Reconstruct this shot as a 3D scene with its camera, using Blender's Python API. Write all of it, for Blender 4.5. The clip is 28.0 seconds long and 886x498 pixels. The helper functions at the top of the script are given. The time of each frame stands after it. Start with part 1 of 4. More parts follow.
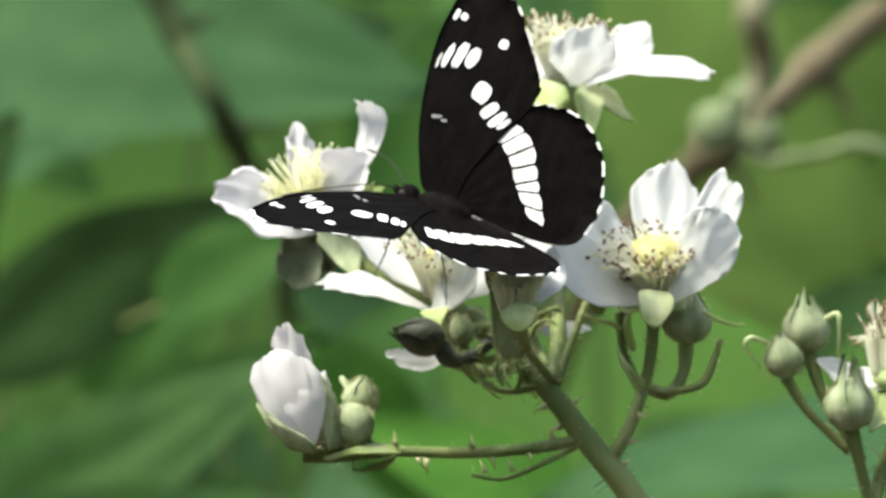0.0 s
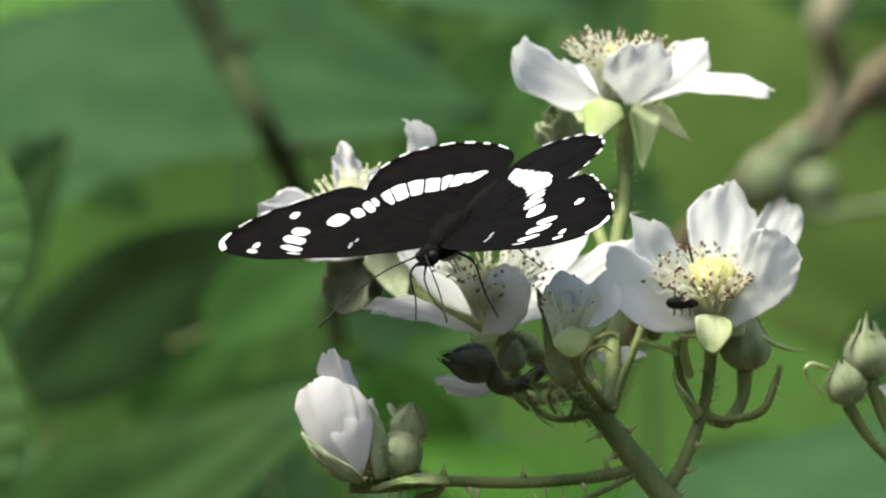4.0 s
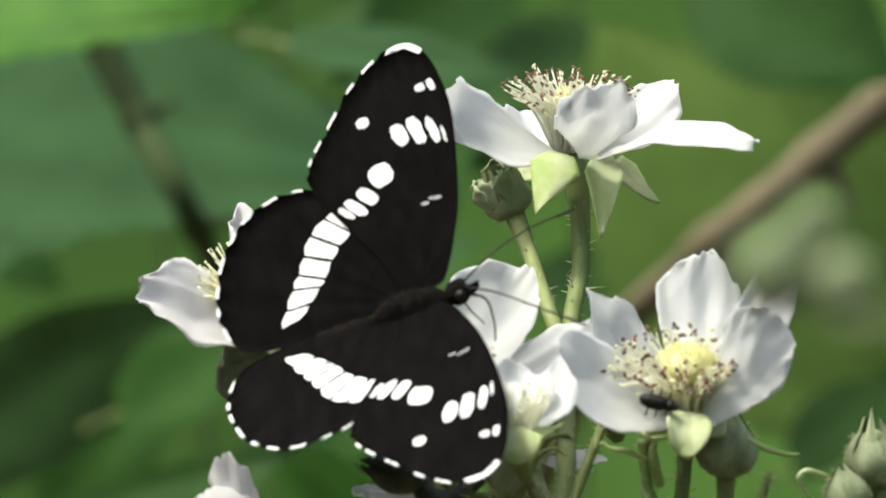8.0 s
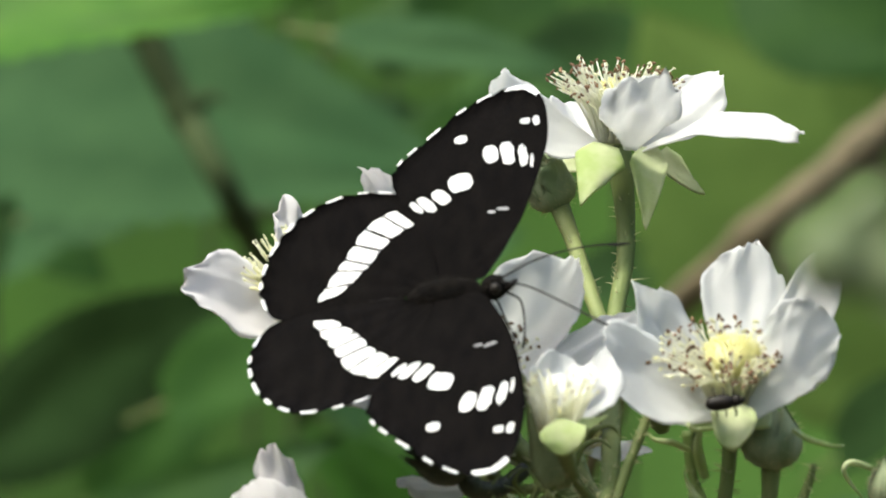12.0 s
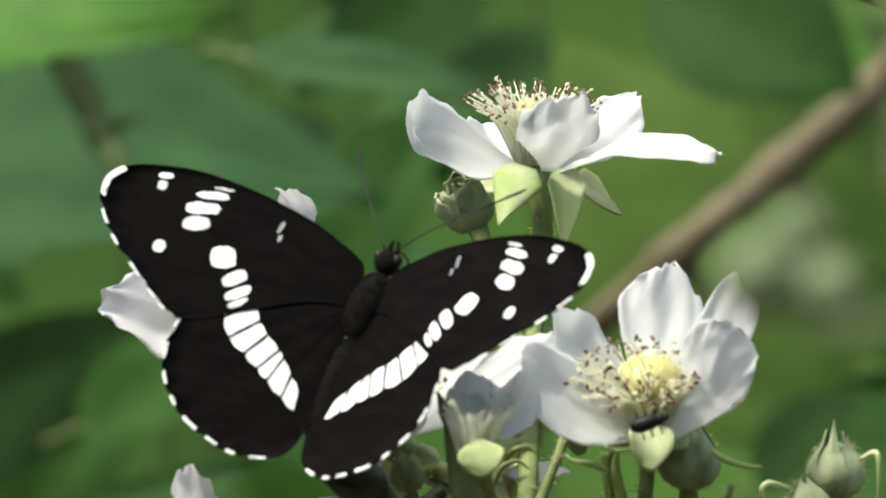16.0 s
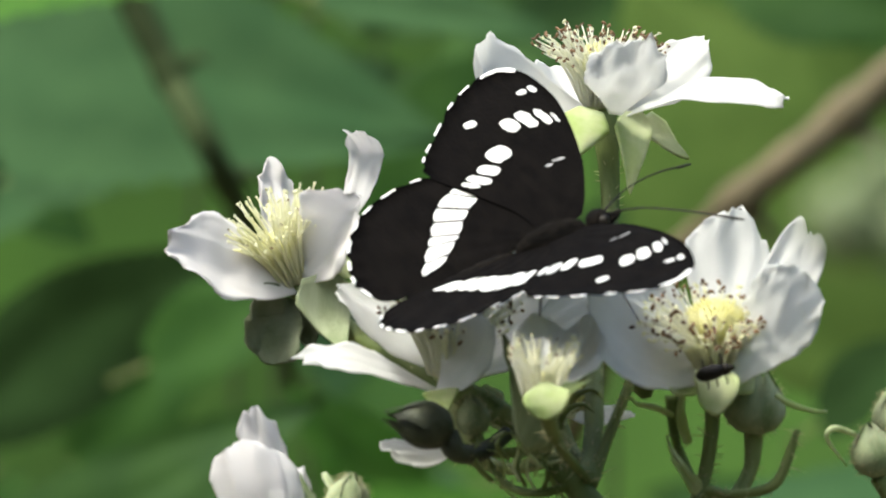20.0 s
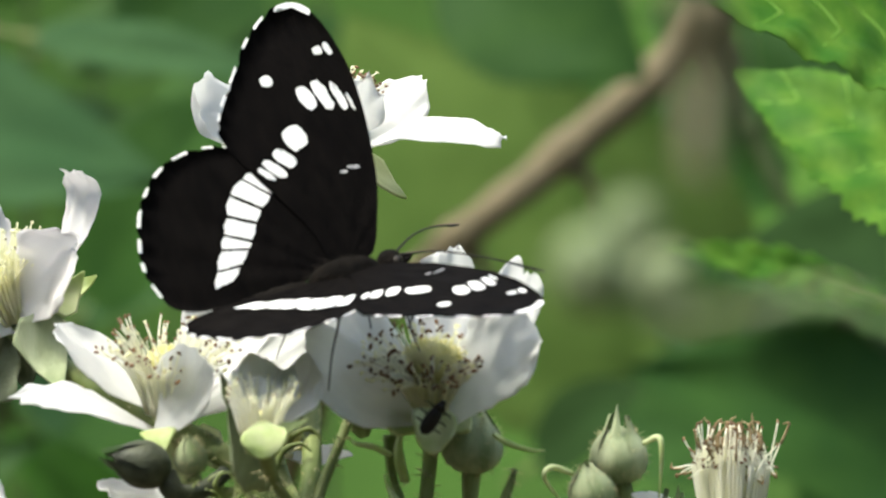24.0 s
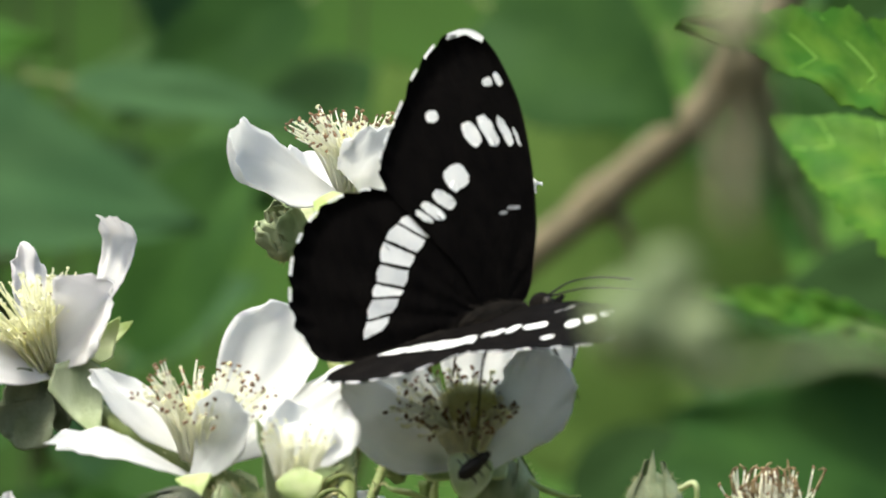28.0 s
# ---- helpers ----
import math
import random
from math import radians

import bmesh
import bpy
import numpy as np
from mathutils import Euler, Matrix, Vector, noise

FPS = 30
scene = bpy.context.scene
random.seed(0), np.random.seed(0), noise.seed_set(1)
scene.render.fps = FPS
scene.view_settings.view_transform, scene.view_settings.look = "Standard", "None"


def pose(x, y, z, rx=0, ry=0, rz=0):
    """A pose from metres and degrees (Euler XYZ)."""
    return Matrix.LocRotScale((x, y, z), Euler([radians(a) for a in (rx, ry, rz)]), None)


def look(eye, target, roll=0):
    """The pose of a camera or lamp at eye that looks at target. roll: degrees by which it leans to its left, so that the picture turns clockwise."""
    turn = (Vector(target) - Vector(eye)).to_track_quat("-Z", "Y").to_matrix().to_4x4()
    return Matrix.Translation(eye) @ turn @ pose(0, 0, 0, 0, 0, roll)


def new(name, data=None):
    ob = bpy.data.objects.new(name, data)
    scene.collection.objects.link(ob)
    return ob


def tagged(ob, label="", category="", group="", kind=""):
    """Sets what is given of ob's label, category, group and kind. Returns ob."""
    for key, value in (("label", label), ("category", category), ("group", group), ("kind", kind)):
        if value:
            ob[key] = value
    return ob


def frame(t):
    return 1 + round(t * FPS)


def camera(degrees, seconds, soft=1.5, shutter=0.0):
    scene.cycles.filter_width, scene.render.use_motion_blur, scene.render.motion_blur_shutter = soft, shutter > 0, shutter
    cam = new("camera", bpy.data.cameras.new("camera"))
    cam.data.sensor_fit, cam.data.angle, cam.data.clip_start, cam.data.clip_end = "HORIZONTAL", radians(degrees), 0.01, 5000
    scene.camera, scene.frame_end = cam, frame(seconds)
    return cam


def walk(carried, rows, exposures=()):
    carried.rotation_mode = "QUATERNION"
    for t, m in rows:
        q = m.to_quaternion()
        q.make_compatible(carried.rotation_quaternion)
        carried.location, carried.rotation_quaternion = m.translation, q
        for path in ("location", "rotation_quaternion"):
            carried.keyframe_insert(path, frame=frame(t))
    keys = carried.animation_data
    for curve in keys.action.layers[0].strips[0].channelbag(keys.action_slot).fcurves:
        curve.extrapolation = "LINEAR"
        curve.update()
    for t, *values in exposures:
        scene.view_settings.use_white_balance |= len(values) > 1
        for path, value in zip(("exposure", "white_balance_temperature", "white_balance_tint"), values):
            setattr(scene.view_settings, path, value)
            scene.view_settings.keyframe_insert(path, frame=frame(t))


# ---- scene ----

# ---- camera ----
# rows: seconds, millimetres from the spray, then the point of the spray it looks at (mm right and up of its middle), roll
cam = camera(7.0, 28.0, 1.1)
VIEWS = [
    (0, 997, 0.95, -7.31, -0.35), (0.5, 997, -0.93, -7.15, -0.35), (1.0, 997, -2.89, -7.3, -0.35), (1.5, 997, -5.65, -7.61, -0.35),
    (2.0, 997, -8.01, -7.3, -0.35), (2.5, 997, -8.65, -5.24, -0.35), (3.0, 997, -8.47, -3.56, -0.35), (3.5, 997, -7.33, -3.41, -0.35),
    (5.5, 800, -1.44, -7.16, -0.35), (6.0, 800, -0.07, -6.23, -0.35), (6.5, 800, 0.89, -5.52, -0.35), (7.0, 800, 2.01, -4.6, -0.35),
    (7.5, 800, 2.52, -0.35, -0.35), (8.0, 800, 3.22, 4.97, -0.35), (8.5, 800, 3.34, 5.86, -0.35), (9.0, 800, 3.85, 4.91, -0.35),
    (9.5, 800, 3.27, -1.68, -0.35), (10.0, 800, 2.05, -4.08, -0.35), (10.5, 800, 0.43, -4.53, -0.35), (11.0, 800, -1.35, -3.33, -0.35),
    (11.5, 800, -2.07, 3.04, -0.35), (12.0, 800, -1.74, 4.06, -0.35), (12.5, 800, -1.19, 2.41, -0.35), (14.5, 800, 6.35, -4.14, -0.35),
    (15.0, 800, 8.12, -0.05, -0.35), (15.5, 800, 8.23, 5.8, -0.35), (16.0, 800, 7.37, 6.31, -0.35), (16.5, 800, 6.15, 5.51, -0.35),
    (17.0, 800, 5.11, 3.35, -0.26), (17.5, 800, 4.43, -0.64, -0.26), (18.0, 800, 0.18, -1.44, -0.26), (18.5, 800, -0.93, -2.1, -0.26),
    (19.0, 800, -1.17, -2.1, -0.13), (19.5, 800, -1.0, -1.1, -0.13), (20.0, 800, -0.0, 0.0, 0), (20.5, 800, 1.3, 0.81, 0),
    (21.0, 800, 4.97, 2.15, 0), (21.5, 800, 9.98, 5.07, 0), (22.0, 800, 20.38, 10.25, 0), (22.5, 800, 27.14, 11.23, 0),
    (24.5, 800, 31.25, 3.08, 0), (25.0, 800, 30.52, 3.87, 0), (25.5, 800, 29.59, 6.18, 0), (26.0, 800, 28.46, 7.78, 0),
    (26.5, 800, 27.79, 9.12, 0), (27.0, 800, 27.33, 10.0, 0), (27.5, 800, 27.46, 10.07, 0), (28.0, 800, 27.25, 9.42, 0),
]
walk(cam, [(t, look((0, -d / 1000, 1.0), (x / 1000, 0, 1.0 + z / 1000), r)) for t, d, x, z, r in VIEWS],
     [(0, 1.78, 6650, 1), (2, 1.74, 6650, 1), (3.5, 1.56, 6700, 2), (5.5, 1.36, 6700, 2), (14, 1.40, 6700, 2), (21, 1.47, 6700, 2), (22.5, 1.60, 6700, 2), (24.5, 1.63, 6700, 2), (28, 1.58, 6700, 2)])
cam.data.dof.use_dof = True
cam.data.dof.focus_distance = 0.885
cam.data.dof.aperture_fstop = 74.0

# ---- light ----
SUN = Vector((-0.40, -0.23, 0.89)).normalized()
world = bpy.data.worlds.new("sky")
scene.world = world
world.use_nodes = True
sky = world.node_tree.nodes.new("ShaderNodeTexSky")
sky.sky_type = "NISHITA"
sky.sun_disc = False
sky.air_density, sky.dust_density, sky.ozone_density = 0.8, 4.0, 0.5
sky.sun_elevation = math.asin(SUN.z)
sky.sun_rotation = math.atan2(SUN.x, SUN.y)
world.node_tree.links.new(sky.outputs[0], world.node_tree.nodes["Background"].inputs[0])
world.node_tree.nodes["Background"].inputs[1].default_value = 0.15
sun = new("sun", bpy.data.lights.new("sun", "SUN"))
sun.data.energy, sun.data.angle, sun.data.color = 1.62, radians(7), (1.0, 0.97, 0.90)
sun.matrix_world = look(SUN * 10, (0, 0, 0))


# ---- materials ----
def material(name, color, rough=0.6, other=None, scale=200.0, detail=3.0, mix=(0.35, 0.65), bump=0.0, bump_scale=800.0,
             through_light=None, spec=0.4, island=0.0, stretch=(1, 1, 1)):
    m = bpy.data.materials.new(name)
    m.use_nodes = True
    nt = m.node_tree
    b = nt.nodes["Principled BSDF"]
    co = nt.nodes.new("ShaderNodeTexCoord")
    mp = nt.nodes.new("ShaderNodeMapping")
    mp.inputs["Scale"].default_value = stretch
    nt.links.new(co.outputs["Object"], mp.inputs[0])
    n = nt.nodes.new("ShaderNodeTexNoise")
    n.inputs["Scale"].default_value, n.inputs["Detail"].default_value = scale, detail
    nt.links.new(mp.outputs[0], n.inputs["Vector"])
    ramp = nt.nodes.new("ShaderNodeValToRGB")
    ramp.color_ramp.elements[0].position, ramp.color_ramp.elements[1].position = mix
    ramp.color_ramp.elements[0].color = (*color, 1)
    ramp.color_ramp.elements[1].color = (*(other or color), 1)
    nt.links.new(n.outputs["Fac"], ramp.inputs[0])
    col = ramp.outputs[0]
    if island:
        info = nt.nodes.new("ShaderNodeObjectInfo")
        mr = nt.nodes.new("ShaderNodeMapRange")
        mr.inputs["To Min"].default_value, mr.inputs["To Max"].default_value = 1 - island, 1 + island
        nt.links.new(info.outputs["Random"], mr.inputs[0])
        hsv = nt.nodes.new("ShaderNodeHueSaturation")
        nt.links.new(mr.outputs[0], hsv.inputs["Value"])
        nt.links.new(col, hsv.inputs["Color"])
        col = hsv.outputs[0]
    nt.links.new(col, b.inputs["Base Color"])
    b.inputs["Roughness"].default_value = rough
    b.inputs["Specular IOR Level"].default_value = spec
    if bump:
        n2 = nt.nodes.new("ShaderNodeTexNoise")
        n2.inputs["Scale"].default_value, n2.inputs["Detail"].default_value = bump_scale, 4
        nt.links.new(mp.outputs[0], n2.inputs["Vector"])
        bp = nt.nodes.new("ShaderNodeBump")
        bp.inputs["Strength"].default_value, bp.inputs["Distance"].default_value = bump, 0.0005
        nt.links.new(n2.outputs["Fac"], bp.inputs["Height"])
        nt.links.new(bp.outputs[0], b.inputs["Normal"])
    if through_light:
        tr = nt.nodes.new("ShaderNodeBsdfTranslucent")
        nt.links.new(col, tr.inputs[0])
        ms = nt.nodes.new("ShaderNodeMixShader")
        ms.inputs[0].default_value = through_light
        nt.links.new(b.outputs[0], ms.inputs[1])
        nt.links.new(tr.outputs[0], ms.inputs[2])
        nt.links.new(ms.outputs[0], nt.nodes["Material Output"].inputs[0])
    return m


PETAL = material("petal", (0.80, 0.81, 0.805), 0.6, (0.855, 0.86, 0.855), 300, 3, bump=0.10, bump_scale=420, through_light=0.6, spec=0.2)
PINK = material("pink_petal", (0.82, 0.805, 0.81), 0.6, (0.87, 0.86, 0.862), 140, 3, bump=0.10, bump_scale=420, through_light=0.55, spec=0.25)
SEPAL = material("sepal", (0.38, 0.48, 0.18), 0.7, (0.61, 0.66, 0.41), 200, 3, bump=0.25, bump_scale=1500, through_light=0.35, spec=0.2)
FELT = material("felt", (0.165, 0.215, 0.105), 0.85, (0.35, 0.39, 0.25), 320, 5, bump=0.3, bump_scale=2500, spec=0.1, stretch=(1, 1, 0.3))
# grey-green felt, darkened in colour for the shade beneath the petals
SHADEGREYSEPAL = material("shade_grey_sepal", (0.13, 0.16, 0.09), 0.85, (0.24, 0.27, 0.18), 260, 5, bump=0.5, bump_scale=2000, through_light=0.2, spec=0.1)
# bud green taken near black: shade below the flower painted into it
SHADEBUD = material("shade_bud", (0.024, 0.030, 0.018), 0.5, (0.060, 0.068, 0.040), 420, 5, bump=0.5, bump_scale=2500, spec=0.35)
STEM = material("stem", (0.085, 0.125, 0.032), 0.6, (0.20, 0.235, 0.085), 120, 4, bump=0.4, bump_scale=1200, spec=0.3, stretch=(1, 1, 0.25))
THORN = material("thorn", (0.46, 0.46, 0.25), 0.5, (0.36, 0.31, 0.17), 300, 2)
FILAMENT = material("filament", (0.88, 0.88, 0.74), 0.5, (0.92, 0.92, 0.84), 300, 2, through_light=0.65)
CREAM = material("cream_filament", (0.86, 0.855, 0.60), 0.5, (0.91, 0.905, 0.74), 300, 2, through_light=0.5)
STYLE = material("style", (0.77, 0.75, 0.34), 0.5, (0.85, 0.83, 0.50), 600, 2, through_light=0.4)
ANTHER = material("anther", (0.09, 0.05, 0.025), 0.7, (0.26, 0.15, 0.08), 900, 2)
DRYTIP = material("dry_tip", (0.15, 0.105, 0.05), 0.8, (0.30, 0.24, 0.13), 700, 3)
LEAF = material("leaf", (0.021, 0.066, 0.011), 0.65, (0.035, 0.094, 0.015), 30, 4, bump=0.3, bump_scale=140, through_light=0.3, island=0.2, spec=0.15)
PALELEAF = material("pale_leaf", (0.030, 0.079, 0.027), 0.75, (0.044, 0.102, 0.036), 24, 4, bump=0.1, bump_scale=120, through_light=0.3, island=0.12, spec=0.12)
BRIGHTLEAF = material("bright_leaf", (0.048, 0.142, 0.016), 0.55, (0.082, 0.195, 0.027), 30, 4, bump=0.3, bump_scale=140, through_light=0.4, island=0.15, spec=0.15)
WOOD = material("cane", (0.104, 0.088, 0.048), 0.85, (0.134, 0.110, 0.062), 60, 4, bump=0.5, bump_scale=300, stretch=(1, 1, 0.3))
GREENCANE = material("green_cane", (0.036, 0.056, 0.021), 0.85, (0.052, 0.072, 0.030), 60, 4, bump=0.3, bump_scale=300, spec=0.1)
SOIL = material("soil", (0.030, 0.024, 0.014), 0.95, (0.065, 0.055, 0.03), 6, 6, bump=0.6, bump_scale=30)
HEDGE = material("hedge", (0.014, 0.030, 0.006), 0.9, (0.085, 0.20, 0.025), 1.5, 3, mix=(0.34, 0.70))
NEARLEAF = material("near_leaf", (0.036, 0.126, 0.010), 0.6, (0.096, 0.205, 0.022), 170, 5, mix=(0.36, 0.66), bump=0.9, bump_scale=330, through_light=0.35, spec=0.12)
OLIVELEAF = material("olive_leaf", (0.068, 0.122, 0.023), 0.7, (0.095, 0.158, 0.033), 14, 3, bump=0.1, bump_scale=120, through_light=0.35, island=0.1, spec=0.1)
VEIN = material("leaf_vein", (0.12, 0.26, 0.035), 0.6, (0.17, 0.32, 0.06), 200, 3, through_light=0.3, spec=0.1)
# leaf green darkened: the deep shade of hedge gaps is put into the colour
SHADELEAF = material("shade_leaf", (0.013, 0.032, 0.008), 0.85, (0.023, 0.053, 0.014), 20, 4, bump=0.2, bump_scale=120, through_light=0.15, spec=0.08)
SOFTBUD = material("soft_bud", (0.12, 0.16, 0.08), 0.85, (0.19, 0.23, 0.13), 320, 4, bump=0.4, bump_scale=2000, spec=0.1)
BEIGE = material("dry_stalk", (0.20, 0.19, 0.115), 0.85, (0.28, 0.26, 0.17), 60, 4, bump=0.4, bump_scale=300)


# ---- building helpers ----
def at(u, v, d=0.0):
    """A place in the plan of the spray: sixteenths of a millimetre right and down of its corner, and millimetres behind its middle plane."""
    k = (800 + d) / 800 / 16020
    return Vector(((u - 784) * k, d / 1000, 1.0 + (441 - v) * k))


def part(name, data, mat, parent=None, label="", smooth=True):
    """Links (vertices, faces) or a mesh as one object, under a thing or part."""
    if isinstance(data, tuple):
        me = bpy.data.meshes.new(name)
        me.from_pydata([tuple(v) for v in data[0]], [], data[1])
        if smooth:
            me.polygons.foreach_set("use_smooth", [True] * len(me.polygons))
        me.materials.append(mat)
    else:
        me = data
    ob = new(name, me)
    ob.parent = parent
    if label:
        ob["label"] = label
    return ob


def thing(name, place, label, category, group="", kind=""):
    ob = new(name)
    ob.empty_display_size = 0.005
    ob.location = place
    return tagged(ob, label, category, group, kind)


def settle(ob):
    """Turns meshes given in world places into the space of their thing."""
    for c in ob.children_recursive:
        if c.parent == ob:
            c.location = c.location - ob.location


def curve_through(points, steps=6):
    p = [Vector(q) for q in points]
    p = [2 * p[0] - p[1], *p, 2 * p[-1] - p[-2]]
    out = []
    for i in range(1, len(p) - 2):
        a, b, c, d = p[i - 1:i + 3]
        for k in range(steps):
            t = k / steps
            out.append(0.5 * (2 * b + (c - a) * t + (2 * a - 5 * b + 4 * c - d) * t * t + (3 * b - a - 3 * c + d) * t ** 3))
    return out + [p[-2]]


def tube(points, radii, n=8, steps=6, rough=0.0, seed=0):
    """A smooth tapered tube along the points (metres)."""
    rng = random.Random(seed)
    path = curve_through(points, steps)
    m = len(path)
    verts, faces = [], []
    side = None
    for i, q in enumerate(path):
        d = (path[min(i + 1, m - 1)] - path[max(i - 1, 0)]).normalized()
        side = d.orthogonal() if side is None else side - d * side.dot(d)
        side.normalize()
        other = d.cross(side)
        f = i / (m - 1) * (len(radii) - 1)
        j = min(int(f), len(radii) - 2)
        r = radii[j] + (radii[j + 1] - radii[j]) * (f - j)
        for k in range(n):
            a = 2 * math.pi * k / n
            verts.append(q + (side * math.cos(a) + other * math.sin(a)) * r * (1 + rough * (rng.random() - 0.5)))
        if i:
            o = (i - 1) * n
            faces += [(o + k, o + (k + 1) % n, o + n + (k + 1) % n, o + n + k) for k in range(n)]
    verts += [path[0], path[-1]]
    e = len(verts)
    faces += [(e - 2, (k + 1) % n, k) for k in range(n)] + [(e - 1, (m - 1) * n + k, (m - 1) * n + (k + 1) % n) for k in range(n)]
    return verts, faces


def merge(pieces):
    verts, faces = [], []
    for v, f in pieces:
        o = len(verts)
        verts += v
        faces += [tuple(i + o for i in q) for q in f]
    return verts, faces


def ball(c, axis, r, h, n=10, rings=8, shape=None):
    """An egg about c: radius r, half length h along axis; shape gives the radius factor from -1 to 1."""
    axis = Vector(axis).normalized()
    side = axis.orthogonal().normalized()
    other = axis.cross(side)
    verts, faces = [], []
    for i in range(rings + 1):
        s = -1 + 2 * i / rings
        f = (shape(s) if shape else math.sqrt(max(0.0, 1 - s * s))) + 1e-3
        for k in range(n):
            a = 2 * math.pi * k / n
            verts.append(Vector(c) + axis * h * s + (side * math.cos(a) + other * math.sin(a)) * r * f)
        if i:
            o = (i - 1) * n
            faces += [(o + k, o + (k + 1) % n, o + n + (k + 1) % n, o + n + k) for k in range(n)]
    return verts, faces


def blade(base, tip, width, face, cup=0.15, bend=0.15, ruffle=0.03, seed=0, pointed=False, rows=12, cols=10, curl=0.0, ragged=1.0, thick=0.00016, fold=0.0):
    """A petal or sepal from base to tip: outline, hollow across, bend along, creases, waves at the rim, and a thickness."""
    rng = random.Random(seed)
    base, tip = Vector(base), Vector(tip)
    along = tip - base
    length = along.length
    along.normalize()
    up = Vector(face)
    up = (up - along * up.dot(along)).normalized()
    across = along.cross(up)
    ph = [rng.random() * 6.28 for _ in range(6)]
    off = rng.random() * 50
    creases = [(rng.uniform(-0.5, 0.5), rng.uniform(-0.8, 0.8), rng.choice((-1, 1))) for _ in range(2)]
    bent, way = rng.uniform(0.55, 0.75), rng.choice((-1, 1))
    top = []
    for i in range(rows + 1):
        s = i / rows if pointed else 1 - (1 - i / rows) ** 1.5
        if pointed:
            w = min(1.0, 0.5 + 2.2 * s) if s < 0.25 else max(0.03, ((1 - s) / 0.75) ** 0.85)
        elif s < 0.62:
            w = 0.16 + 0.84 * math.sin(s / 0.62 * math.pi / 2) ** 1.2
        else:
            w = max(0.02, 1 - ((s - 0.62) / 0.38) ** 2.4) ** 0.5
        row = []
        for j in range(cols + 1):
            c = -1 + 2 * j / cols
            x = c * w
            rim, ls = 1.0, s
            if not pointed:
                side = 3.0 if c > 0 else -3.0
                rim += ragged * (0.10 * noise.noise((s * 3 + off, side, 1)) + 0.04 * noise.noise((s * 12 + off, side, 2)))
                ls = s * (1 + ragged * (s * s * 0.10 * noise.noise((x * 1.5 + off, 5, 0)) + s ** 5 * 0.035 * noise.noise((x * 6 + off, 8, 0))))
            out = cup * width * (x * x - 0.3) * (0.3 + 0.7 * s)
            out += bend * length * (4 * s * (1 - s)) * -1 + curl * length * max(0, s - 0.7) ** 2 * 6
            out += ruffle * length * s * (2.4 * noise.noise((s * 2.4 + off, x * 2.2, 4)) + 0.9 * noise.noise((s * 6 + off, x * 6, 6)))
            out += ruffle * length * s * abs(c) ** 3 * (1.8 * noise.noise((s * 5 + off, 4 * x, 3)) + 0.8 * noise.noise((s * 14 + off, 9 * x, 3)))
            for x0, lean, way2 in creases:
                out += fold * width * way2 * s * max(0, abs(x - x0 - lean * (s - 0.5)) - 0.03)
            out += fold * length * 0.8 * way * max(0, s - bent - 0.25 * x * way)
            out += 0.004 * length * noise.noise((x * 9 + off, s * 2.2, 7)) * (0 if pointed else s)
            back = curl * length * max(0, s - 0.75) * 0.7
            row.append(base + along * (length * ls - back) + across * (width / 2 * x * rim) + up * out)
        top.append(row)
    R, C = rows + 1, cols + 1
    verts = [top[i][j] + up * thick / 2 for i in range(R) for j in range(C)] + [top[i][j] - up * thick / 2 for i in range(R) for j in range(C)]
    o = R * C
    faces = []
    for i in range(rows):
        for j in range(cols):
            a = i * C + j
            faces.append((a, a + 1, a + C + 1, a + C))
            faces.append((o + a, o + a + C, o + a + C + 1, o + a + 1))
    loop = [j for j in range(C)] + [i * C + cols for i in range(1, R)] + [rows * C + j for j in range(cols - 1, -1, -1)] + [i * C for i in range(rows - 1, 0, -1)]
    for k in range(len(loop)):
        a, b = loop[k], loop[(k + 1) % len(loop)]
        faces.append((b, a, o + a, o + b))
    return verts, faces


# ---- the place: ground, hedge, canes, leaves ----
def backdrop_sheets():
    v, f = [], []
    n = 24
    for i in range(n + 1):
        for j in range(n + 1):
            v.append(((i / n - 0.5) * 400, (j / n - 0.5) * 400, -0.02 + 0.02 * noise.noise((i * 0.7, j * 0.7, 0))))
    for i in range(n):
        for j in range(n):
            a = i * (n + 1) + j
            f.append((a, a + n + 1, a + n + 2, a + 1))
    tagged(part("ground", (v, f), SOIL), "dark bare woodland soil under the brambles", "ground", kind="structure")
    v, f = [], []
    n = 60
    for i in range(n + 1):
        a = math.pi * 2 * i / n
        for j in range(9):
            r = 6.0 + 0.5 * noise.noise((3 * math.cos(a), 3 * math.sin(a), j * 0.5))
            v.append((r * math.sin(a), r * math.cos(a), j * 0.46 - 0.05))
    for i in range(n):
        for j in range(8):
            a = i * 9 + j
            f.append((a, a + 1, a + 10, a + 9))
    tagged(part("backdrop", (v, f), HEDGE), "dark green undergrowth far behind the brambles", "undergrowth", kind="structure")


def far(u, v, depth):
    return Vector(((u - 784) / 12818 * depth, depth - 0.8, 1.0 - (v - 441) / 12818 * depth))


def leaf_width(s):
    return max(0.01, max(0.0, math.sin(math.pi * min(1, s * 0.93 + 0.07) ** 0.8)) ** 0.85 * (1 - 0.2 * s))


def leaf_height(s, c, w, length, width, seed, pairs, fold, crimp):
    pleat = math.sin((s - 0.10 * abs(c)) * pairs * 2 * math.pi) * crimp * length * (0.3 + 0.7 * abs(c)) * w
    return fold * width * (abs(c) - 0.35) * w + pleat - 0.10 * length * (s - 0.5) ** 2 * 2 + 0.02 * length * noise.noise((s * 3 + seed, c * 2, 0))


